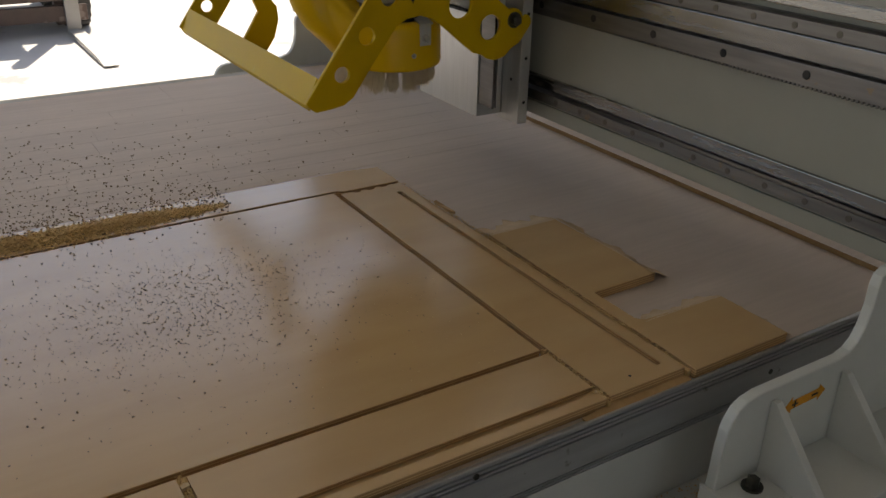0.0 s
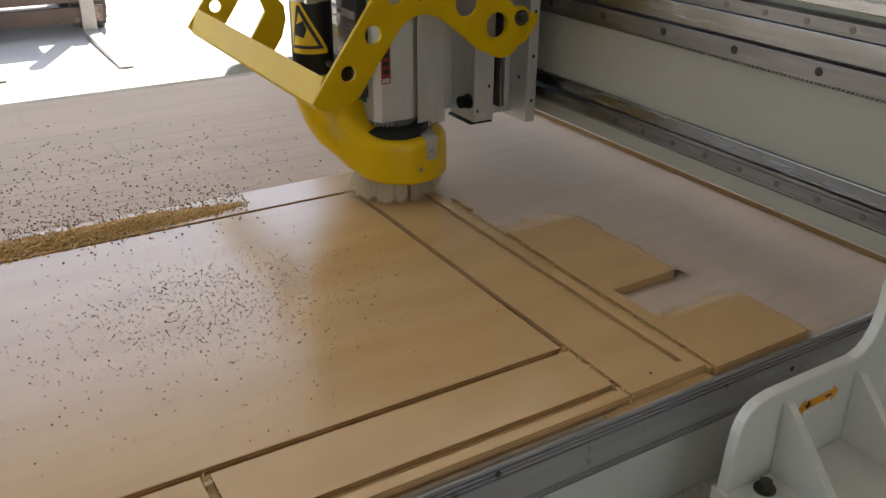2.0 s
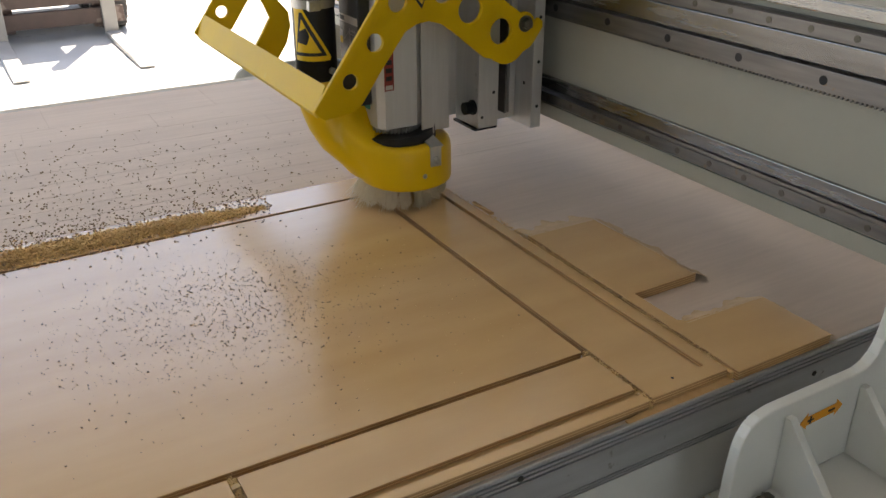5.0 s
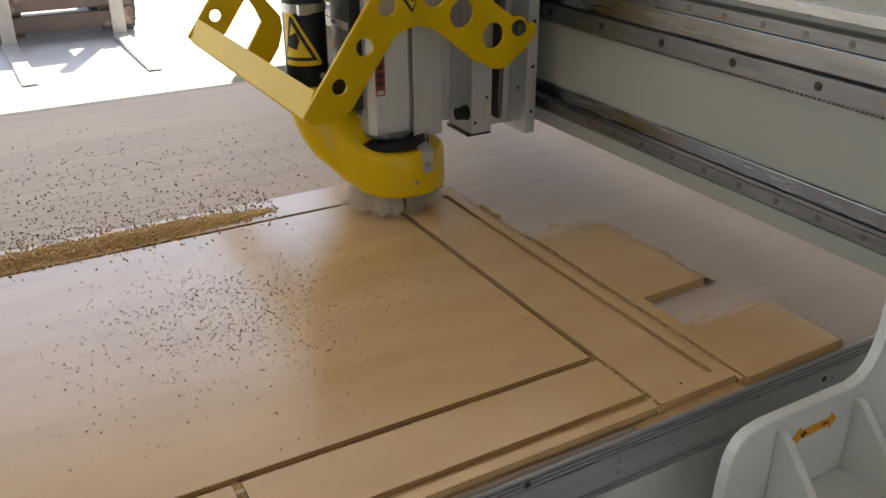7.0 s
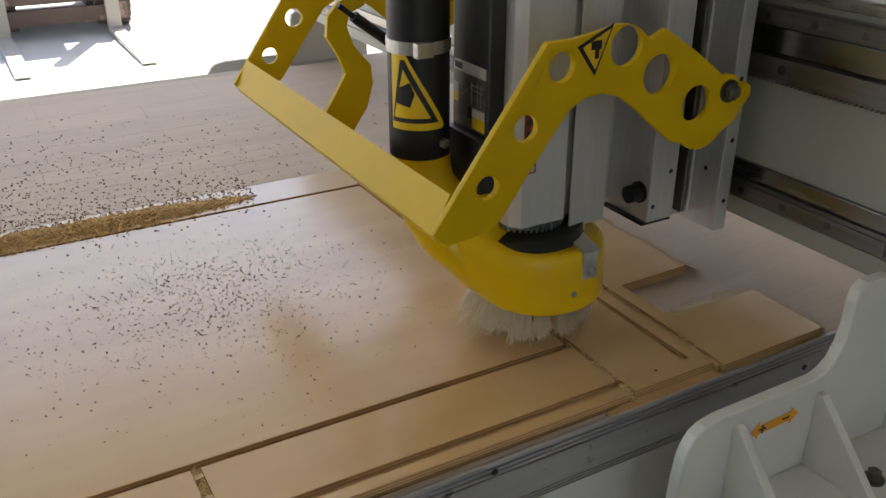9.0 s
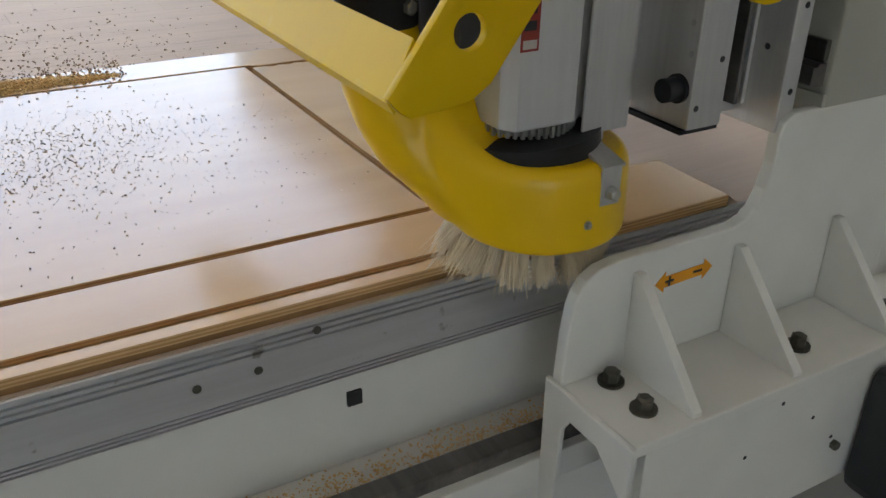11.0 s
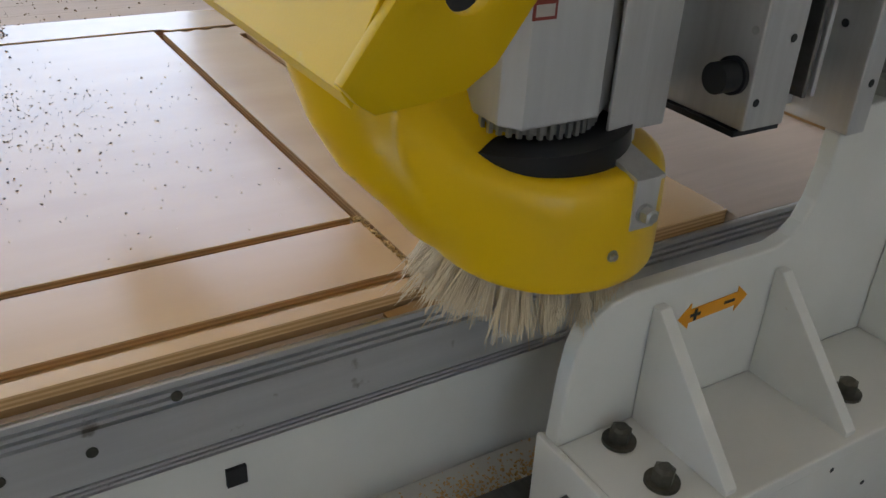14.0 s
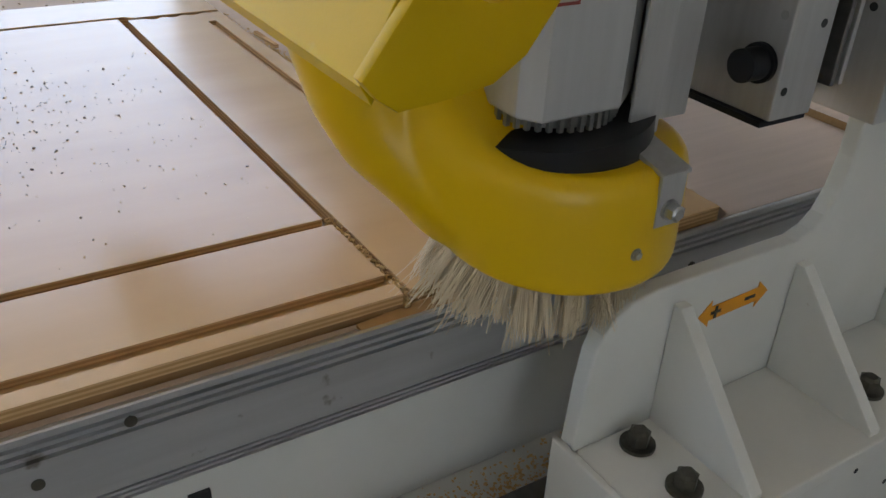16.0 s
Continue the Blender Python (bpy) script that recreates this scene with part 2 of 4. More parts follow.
def hex_bolt(bm, base, axis, r, h, washer=0, slot=0):
    """A hexagon head on a washer; base: where it sits; axis: the way that it stands off."""
    b, a = Vector(base), Vector(axis).normalized()
    if washer:
        add_cyl(bm, b, b + a * h * .22, washer, seg=20, slot=slot)
        b = b + a * h * .22
    add_cyl(bm, b, b + a * h * .75, r, seg=6, slot=slot)
    add_cyl(bm, b + a * h * .75, b + a * h * .9, r * .86, r * .6, seg=12, slot=slot)


# ---- the unseen shed shell and the ground ----
FLOOR_Z = -.86
def build_setting():
    bm = bmesh.new()
    add_box(bm, (-80, -60, FLOOR_Z - .2), (80, 120, FLOOR_Z))
    tagged(part("ground", bm, M_CONCRETE), "sunlit pale concrete yard with stains and gravel", "ground", kind="structure")
    bm = bmesh.new()
    add_box(bm, (-7, -4.9, FLOOR_Z + .001), (5, 5.5, FLOOR_Z + .006))
    tagged(part("floor", bm, M_FLOOR), "grey dusty concrete workshop floor", "floor", kind="structure")
    # unseen walls added to shape the daylight; south gap brightens the -y faces
    for name, lo, hi in (("wall_south_1", (-7, -5.1, FLOOR_Z), (-3.1, -4.9, 3.7)), ("wall_south_2", (-1.1, -5.1, FLOOR_Z), (5.2, -4.9, 3.7)),
                         ("wall_south_lintel", (-3.1, -5.1, 2.1), (-1.1, -4.9, 3.7)), ("wall_east", (5, -4.9, FLOOR_Z), (5.2, 5.5, 3.7)),
                         ("wall_north_pier", (4.2, 5.5, FLOOR_Z), (5.2, 5.7, 3.7)), ("wall_north_header", (-7, 5.5, 3.55), (4.2, 5.7, 3.7)), ("wall_west", (-7.2, -5.1, FLOOR_Z), (-7, 1.5, 3.7))):
        bm = bmesh.new()
        add_box(bm, lo, hi)
        tagged(part(name, bm, M_WALL), "unseen pale workshop wall shaping the daylight", "wall", kind="structure")
    for y in (1.5, 5.4):
        bm = bmesh.new()
        add_box(bm, (-7, y, FLOOR_Z), (-6.85, y + .15, 3.7))
        tagged(part("post", bm, M_WALL), "unseen pale post at the added west opening", "post", kind="structure")
    # unseen roof, reaching far enough that no direct sun falls on the table
    bm = bmesh.new()
    add_box(bm, (-7.2, -5.2, 3.7), (5.3, 5.8, 3.85))
    tagged(part("ceiling", bm, M_WALL), "unseen pale workshop roof keeping sun off the table", "ceiling", kind="structure")
    # loose stones in the yard
    rng = random.Random(5)
    verts, faces = [], []
    for _ in range(260):
        x, y, r = rng.uniform(-1, 5), rng.uniform(9.5, 22), rng.uniform(.02, .06)
        i = len(verts)
        for k in range(5):
            a = k * math.tau / 5 + rng.uniform(-.3, .3)
            verts.append((x + r * math.cos(a), y + r * math.sin(a), FLOOR_Z - .002))
        verts.append((x, y, FLOOR_Z + r * .7))
        faces += [(i + k, i + (k + 1) % 5, i + 5) for k in range(5)]
    me = bpy.data.meshes.new("gravel")
    me.from_pydata(verts, [], faces)
    me.materials.append(M_GRAVEL)
    tagged(new("gravel", me), "loose grey stones scattered over the yard", "gravel", kind="stuff")


# ---- the table ----
TABLE_X0, TABLE_X1, TABLE_Y0, TABLE_Y1 = -2.2, 1.5, .036, 2.455
def build_table():
    table = empty("router_table", "large white machine table with grooved aluminium edge and grey spoilboard", "router table")
    bm = bmesh.new()
    add_box(bm, (TABLE_X0, TABLE_Y0 + .012, -.25), (TABLE_X1, TABLE_Y1 - .012, -.030), .003)
    part("bed", bm, M_WHITE, table, "white painted steel bed")
    bm = bmesh.new()
    add_box(bm, (TABLE_X0, TABLE_Y0 + .06, FLOOR_Z), (TABLE_X1, TABLE_Y1 - .06, -.25))
    part("base", bm, M_WHITE, table, "white painted steel base")
    # grooved edge profile, front and back
    def groove(z0, pitch, count, deep=.005):
        out = []
        for k in range(count):
            a = z0 - k * pitch
            out += [(0, a), (0, a - pitch * .5), (deep, a - pitch * .6), (deep, a - pitch * .95)]
        return out
    prof = [(.05, -.014), (.016, -.0036), (.002, .0046), (0, .0036)] + groove(.0012, .0085, 3) + [(0, -.0245), (0, -.0775)] + groove(-.079, .0056, 3) + [(0, -.0965), (.05, -.0965)]
    for y, s in ((TABLE_Y0, 1), (TABLE_Y1, -1)):
        bm = bmesh.new()
        add_prism(bm, [(y + s * a, b) for a, b in prof], TABLE_X0, TABLE_X1, "x")
        part("edge_profile", bm, M_ALU, table, "grooved aluminium edge extrusion")
    # bolts set in the profile
    for x, zz in ((-.2715, -.0127), (-.3498, -.047), (-.4257, -.0486), (-.9, -.047), (.4, -.047), (.9, -.047)):
        bm = bmesh.new()
        add_cyl(bm, (x, TABLE_Y0 - .0015, zz), (x, TABLE_Y0 + .004, zz), .0055, seg=16)
        part("bolt", bm, M_BOLT, table)
    for x in (-.220, -1.1, .8):
        bm = bmesh.new()
        add_box(bm, (x - .0105, TABLE_Y0 + .007, -.152), (x + .0105, TABLE_Y0 + .016, -.130))
        part("slot", bm, M_HOLE, table)
    # rail ledge under the bed
    bm = bmesh.new()
    add_box(bm, (TABLE_X0, -.075, -.30), (TABLE_X1, TABLE_Y0 + .03, -.250), .003)
    part("rail_ledge", bm, M_WHITE, table, "dusty white rail ledge")
    bm = bmesh.new()
    add_box(bm, (TABLE_X0, -.060, -.2515), (TABLE_X1, -.025, -.225), .004)
    part("guide_rail", bm, M_STEEL, table, "dark steel guide rail")
    # spoilboard in boards along the table
    ys = [TABLE_Y0 + .0165, 1.30, 1.385, 1.47, 1.56, 1.66, 1.76, 1.88, 2.02, 2.18, TABLE_Y1 - .002]
    rng = random.Random(21)
    for a, b in zip(ys, ys[1:]):
        xs = [TABLE_X0 + .002]
        while a > 1.25 and xs[-1] < TABLE_X1 - .7:
            xs.append(xs[-1] + rng.uniform(.32, .55))
        xs.append(TABLE_X1 - .002)
        for c, d in zip(xs, xs[1:]):
            bm = bmesh.new()
            add_box(bm, (c + .0001, a + .0004, -.0134), (d - .0001, b - .0004, -.003), .0003)
            part("spoilboard", bm, M_MDF, table, "dusty grey fibreboard")
    return table


# ---- plywood panels ----
TOP, BOTTOM = .018, -.0028
def panel(name, label, outline, **kw):
    bm = bmesh.new()
    add_prism(bm, outline, BOTTOM, TOP, "z", bevel=.0007)
    for f in bm.faces:
        f.normal_update()
        f.material_index = 0 if f.normal.z > .5 or f.normal.z < -.5 else 1
    ob = part(name, bm, [M_PLY, M_PLY_EDGE])
    for p in ob.data.polygons:
        p.material_index = 0 if abs(p.normal.z) > .5 else 1
    return tagged(ob, label, "plywood panel")


def grooved_strip(name, label, prof, lo, hi, axis):
    bm = bmesh.new()
    add_prism(bm, prof, lo, hi, axis)
    ob = part(name, bm, [M_PLY, M_PLY_EDGE, M_PLY_CUT, M_MDF_EDGE])
    for p in ob.data.polygons:
        p.material_index = (0 if p.center.z > TOP - .002 else 2) if p.normal.z > .5 else (3 if p.center.z < .0055 and p.normal.y < -.5 else 1)
    return tagged(ob, label, "plywood panel")


def build_panels():
    panel("plywood_sheet", "large cut birch plywood sheet dusted with chips on the router table",
          [(-2.0, .235), (-.002, .235), (0, .237), (0, 1.103), (-.002, 1.105), (-2.0, 1.105)])
    panel("plywood_offcut", "narrow plywood offcut remaining behind the large sheet",
          [(-2.0, 1.117), (.012, 1.117), (.03, 1.105), (.19, 1.105), (.19, 1.225), (.1, 1.238), (-2.0, 1.243)])
    D = .0085
    grooved_strip("plywood_strip", "long narrow plywood strip with a groove near its front edge",
                  [(.0598, BOTTOM), (.0596, .0052), (.059, .006), (.059, TOP), (.0795, TOP), (.0795, TOP - D), (.0975, TOP - D), (.0975, TOP), (.2195, TOP), (.2195, BOTTOM)], -.653, .004, "x")
    # strip with a stopped groove: two full ends and a grooved middle
    bm = bmesh.new()
    x0, x1, g0, g1, ya, yb, ga, gb = .014, .188, .146, .161, .062, 1.092, .092, 1.035
    add_prism(bm, [(x0, ya), (x1, ya), (x1, ga), (x0, ga)], BOTTOM, TOP, "z")
    bites = [(.176, 0), (.168, -.003), (.160, 0), (.150, -.001), (.141, -.008), (.130, -.007), (.121, 0), (.112, -.001), (.104, -.009), (.092, -.010), (.083, -.002), (.074, -.001),
             (.066, -.009), (.054, -.010), (.045, -.001)]
    add_prism(bm, [(x0, gb), (x1, gb), (x1, yb)] + [(x, yb + d) for x, d in bites] + [(x0, yb)], BOTTOM, TOP, "z")
    add_prism(bm, [(x0, BOTTOM), (x0, TOP), (g0, TOP), (g0, TOP - D), (g1, TOP - D), (g1, TOP), (x1, TOP), (x1, BOTTOM)], ga, gb, "y")
    ob = part("plywood_strip", bm, [M_PLY, M_PLY_EDGE, M_PLY_CUT])
    for p in ob.data.polygons:
        p.material_index = (0 if p.center.z > TOP - .002 else 2) if p.normal.z > .5 else 1
    tagged(ob, "long plywood strip with a stopped groove along one edge", "plywood panel")
    bm = bmesh.new()
    add_cyl(bm, (.084, .09, TOP - .001), (.084, .09, TOP + .0003), .0028, seg=12)
    part("screw_hole", bm, M_HOLE, ob, "small dark drilled hole")
    panel("plywood_board", "square-notched plywood board beside the strips",
          [(.200, .046), (.446, .049), (.449, .214), (.246, .222), (.232, .236), (.232, .357), (.407, .361), (.397, .692), (.206, .700)])
    panel("plywood_corner", "waste corner of plywood between the cut strips",
          [(-1.9, .06), (-.668, .06), (-.668, .221), (-1.9, .221)])
    # second layer of fibreboard beyond the work
    bm = bmesh.new()
    add_box(bm, (.868, .040, BOTTOM), (1.49, 2.44, .0105), .0006)
    ob = part("fibreboard_sheet", bm, [M_MDF, M_MDF_EDGE])
    for p in ob.data.polygons:
        p.material_index = 0 if abs(p.normal.z) > .5 else 1
    tagged(ob, "pale fibreboard sheet lying on the spoilboard under the beam", "fibreboard")
    # thin splintered skin in the cuts
    rng = random.Random(4)
    for x0, y0, x1, y1 in ((.004, .066, .014, .225),):
        bm = bmesh.new()
        n = 26
        for k in range(n):
            a = y0 + (y1 - y0) * k / n
            w = rng.uniform(.003, .009)
            h = rng.uniform(.008, .0205)
            add_prism(bm, [(x0, a), (x0 + w, a + .002), (x0 + w * .7, a + (y1 - y0) / n * .7), (x0, a + (y1 - y0) / n)], BOTTOM, BOTTOM + h, "z")
        tagged(part("splinters", bm, M_SPLINTER), "torn pale wood splinters in the cut", "splinters", kind="stuff")
    # chunks left standing in the slot by the waste corner
    bm = bmesh.new()
    for y0, y1, h in ((.066, .084, .011), (.098, .124, .015), (.136, .158, .0165), (.170, .186, .012), (.196, .206, .018)):
        add_prism(bm, [(-.6672, y0), (-.6545, y0 + .003), (-.6542, y1), (-.660, y1 + .002), (-.6668, y1 - .003)], BOTTOM, h, "z", bevel=.0005)
    tagged(part("splinters", bm, M_SPLINTER), "torn pale wood chunks left in the cut", "splinters", kind="stuff")
    # a loose sliver beside the strip
    bm = bmesh.new()
    add_box(bm, (-.004, -.038, 0), (.004, .038, .007), .001, 0, pose(.199, .885, TOP - .002, 4, 0, 7))
    tagged(part("plywood_sliver", bm, M_PLY_EDGE), "thin brown plywood sliver lying across the cut", "wood scrap")
    # dust settled against the far and outer edges of the notched board
    def drift(x0, x1, y0, y1, high, low, along, seed):
        r = random.Random(seed)
        b2 = bmesh.new()
        n, k = 40, 8
        grid = []
        for i in range(n + 1):
            wob = 1 + .16 * math.sin(i * .31 + seed) + .10 * math.sin(i * .83 + 2 * seed)
            row = []
            for j in range(k + 1):
                q = j / k
                z = low + (high - low) * (.5 + .5 * math.cos(math.pi * q)) - (.001 if j == k else 0)
                u, v = i / n, q * wob
                row.append(b2.verts.new((x0 + (x1 - x0) * (u if along == "x" else v), y0 + (y1 - y0) * (v if along == "x" else u), z + r.uniform(-.0003, .0003))))
            grid.append(row)
        for i in range(n):
            for j in range(k):
                b2.faces.new((grid[i][j], grid[i + 1][j], grid[i + 1][j + 1], grid[i][j + 1]))
        tagged(part("sawdust_drift", b2, M_DRIFT, smooth=True), "soft drift of settled sawdust against the board edge", "sawdust", kind="stuff")
    drift(.206, .398, .690, .775, TOP + .0006, -.0026, "x", 1)
    drift(.400, .448, .362, .695, TOP + .0006, -.0026, "y", 2)
    drift(.446, .480, .060, .215, TOP - .002, -.0026, "y", 3)
    drift(.240, .448, .214, .262, TOP + .0004, -.0026, "x", 4)
    bm = bmesh.new()
    add_prism(bm, [(-.05, .040), (.19, .040), (.19, .066), (.012, .066), (.012, .08), (-.02, .058), (-.05, .055)], BOTTOM, BOTTOM + .004, "z")
    tagged(part("plywood_offcut", bm, M_PLY_EDGE), "thin splintered plywood waste at the table edge", "plywood panel")


# ---- gantry ----
def build_gantry():
    """Built at x = 0 of its travel; it slides along x."""
    g = empty("gantry", "cream steel gantry beam with two guide rails on white side brackets", "gantry")
    Y0, Y1, FX = -.125, 2.60, .462
    bm = bmesh.new()
    add_box(bm, (FX, Y0 + .03, .192), (FX + .26, Y1, .60), .004)
    part("beam", bm, M_CREAM, g, "cream painted beam")
    bm = bmesh.new()
    add_box(bm, (FX - .006, Y0 + .03, .189), (FX + .001, Y1, .225), .002)
    part("rail_pad", bm, M_CREAM, g)
    for name, z, hw in (("guide_rail", .2505, .016), ("guide_rail", .561, .016)):
        bm = bmesh.new()
        add_prism(bm, [(FX, z - hw), (FX - .014, z - hw), (FX - .019, z - hw + .004), (FX - .026, z - hw * .75), (FX - .026, z + hw * .75), (FX - .019, z + hw - .004),
                       (FX - .014, z + hw), (FX, z + hw)], Y0 + .04, Y1 - .03, "y")
        rail = part(name, bm, M_STEEL, g, "dark steel guide rail")
        y = Y1 - .149
        while y > Y0 + .08:
            b3 = bmesh.new()
            add_cyl(b3, (FX - .0268, y, z), (FX - .02, y, z), .0065, seg=14)
            part("rail_cap", b3, M_BOLT, rail)
            y -= .0935
    # shiny ledge strips over the rails
    for z0, z1, d in ((.268, .298, .010), (.500, .543, .012), (.590, .612, .02)):
        bm = bmesh.new()
        add_box(bm, (FX - d, Y0 + .04, z0), (FX + .001, Y1 - .03, z1), .002)
        part("rail_seat", bm, M_RAILTOP, g, "bright machined rail seat")
    # rack with teeth along its lower edge
    bm = bmesh.new()
    add_box(bm, (FX - .024, Y0 + .04, .459), (FX + .001, Y1 - .03, .497), .001)
    y = Y0 + .05
    while y < Y1 - .05:
        add_prism(bm, [(y - .0032, .4592), (y - .0015, .4535), (y + .0015, .4535), (y + .0032, .4592)], FX - .022, FX, "x")
        y += .0095
    rack = part("rack", bm, M_STEEL, g, "dark toothed steel rack")
    y = Y1 - .0895
    while y > Y0 + .1:
        b3 = bmesh.new()
        add_cyl(b3, (FX - .0246, y, .479), (FX - .018, y, .479), .0085, seg=16)
        part("rack_bolt", b3, M_HOLE, rack)
        y -= .1955
    # side brackets
    near_place = Matrix.Translation((-.0266, -.034, .0296)) @ Matrix.Scale(.94, 4)
    before = set(g.children_recursive)
    def bracket(yf, s):
        """yf: outer face of the upright plate; s: -1 where the shelf reaches to -y, +1 to +y."""
        out = [(.074, -.166), (.079, -.072), (.084, -.031), (.091, -.010), (.103, .008), (.123, .020), (.156, .026), (.372, .027), (.396, .035), (.413, .050),
               (.426, .077), (.434, .117), (.434, .157), (.440, .178), (.457, .189), (.76, .189), (.76, -.166)]
        b = bmesh.new()
        add_prism(b, out, yf, yf - s * .022, "y", bevel=.003)
        plate = part("bracket_plate", b, M_WHITE, g, "white painted bracket plate with a curved top")
        b = bmesh.new()
        add_box(b, (.076, min(yf, yf + s * .156), -.170), (.76, max(yf, yf + s * .156), -.152), .003)
        shelf = part("bracket_shelf", b, M_WHITE, g, "white painted bracket shelf")
        for x, top in ((.184, .0015), (.381, -.003), (.60, -.003)):
            b = bmesh.new()
            add_prism(b, [(yf + s * .001, -.153), (yf + s * .146, -.153), (yf + s * .146, -.146), (yf + s * .012, top), (yf + s * .001, top)], x, x + .017, "x", bevel=.0015)
            part("gusset", b, M_WHITE, g, "white welded gusset")
        for x, y in ((.142, .027), (.140, .098), (.452, .092), (.66, .092)):
            b = bmesh.new()
            hex_bolt(b, (x, yf + s * y, -.152), (0, 0, 1), .0125, .02, .0195)
            part("bolt", b, M_BOLT, shelf, "greasy hexagon bolt")
        return plate
    plate = bracket(-.066, -1)
    # carriage block below the near shelf
    b = bmesh.new()
    add_box(b, (.098, -.220, -.40), (.74, -.205, -.171), .002)
    part("carriage_front", b, M_WHITE, g, "white painted carriage front plate")
    b = bmesh.new()
    add_prism(b, [(-.226, -.150), (-.040, -.150), (-.044, -.40), (-.078, -.40), (-.084, -.215), (-.10, -.190), (-.16, -.190), (-.226, -.25)], .066, .075, "x", bevel=.002)
    part("carriage_end", b, M_WHITE, g, "white painted carriage end plate")
    for x, z in ((.510, -.318), (.12, -.30)):
        b = bmesh.new()
        hex_bolt(b, (x, -.220, z), (0, -1, 0), .0085, .012)
        part("bolt", b, M_BOLT, g)
    b = bmesh.new()
    add_box(b, (.555, -.33, -.42), (.72, -.221, -.186), .02)
    mot = part("drive_motor", b, M_BOX, g, "black drive motor housing")
    b = bmesh.new()
    add_box(b, (.585, -.3315, -.26), (.64, -.3295, -.24))
    part("motor_label", b, M_ORANGE, mot, "orange warning label")
    # double arrow sticker with plus and minus
    b = bmesh.new()
    L, y = .111, -.0675
    a = [(0, 0), (.018, .017), (.018, .009), (L - .018, .009), (L - .018, .017), (L, 0), (L - .018, -.017), (L - .018, -.009), (.018, -.009), (.018, -.017)]
    add_prism(b, [(.2283 + p, -.031 + q + .04 * p) for p, q in a], y, y + .001, "y")
    st = part("arrow_sticker", b, M_ORANGE, plate, "orange double-headed arrow sticker")
    b = bmesh.new()
    add_box(b, (.247, y - .0006, -.032), (.263, y + .0004, -.028))
    add_box(b, (.253, y - .0007, -.038), (.257, y + .0003, -.022))
    part("plus_sign", b, M_INK, st)
    b = bmesh.new()
    add_box(b, (.301, y - .0006, -.0295), (.318, y + .0004, -.0255))
    part("minus_sign", b, M_INK, st)
    for x, z in ((.50, -.30), (.44, -.24), (.30, -.26), (.36, -.185)):
        b = bmesh.new()
        add_cyl(b, (x, -.2206, z), (x, -.215, z), .0035, seg=10)
        part("pinhole", b, M_HOLE, g, "small dark hole")
    for ob in set(g.children_recursive) - before:
        ob.data.transform(near_place)
    bracket(TABLE_Y1 + .09, 1)
    return g


# ---- router head ----
AX, AY = .062, .022     # spindle axis in the head
def guard_outline():
    o = [(-.226, .327), (-.215, .314), (-.202, .305), (-.165, .308), (-.135, .313), (-.112, .328), (-.06, .400), (-.002, .474), (.025, .488), (.057, .492), (.09, .482),
         (.12, .462), (.165, .425), (.205, .393)] + arc(.268, .425, .055, 225, 325, 8) + [(.337, .405), (.353, .425), (.369, .448), (.368, .462), (.357, .470), (.347, .463)] + \
        arc(.317, .461, .027, 5, 115, 6) + [(.24, .532), (.17, .575)] + arc(.084, .522, .068, 35, 110, 7) + [(-.001, .577), (-.045, .577)]
    return o


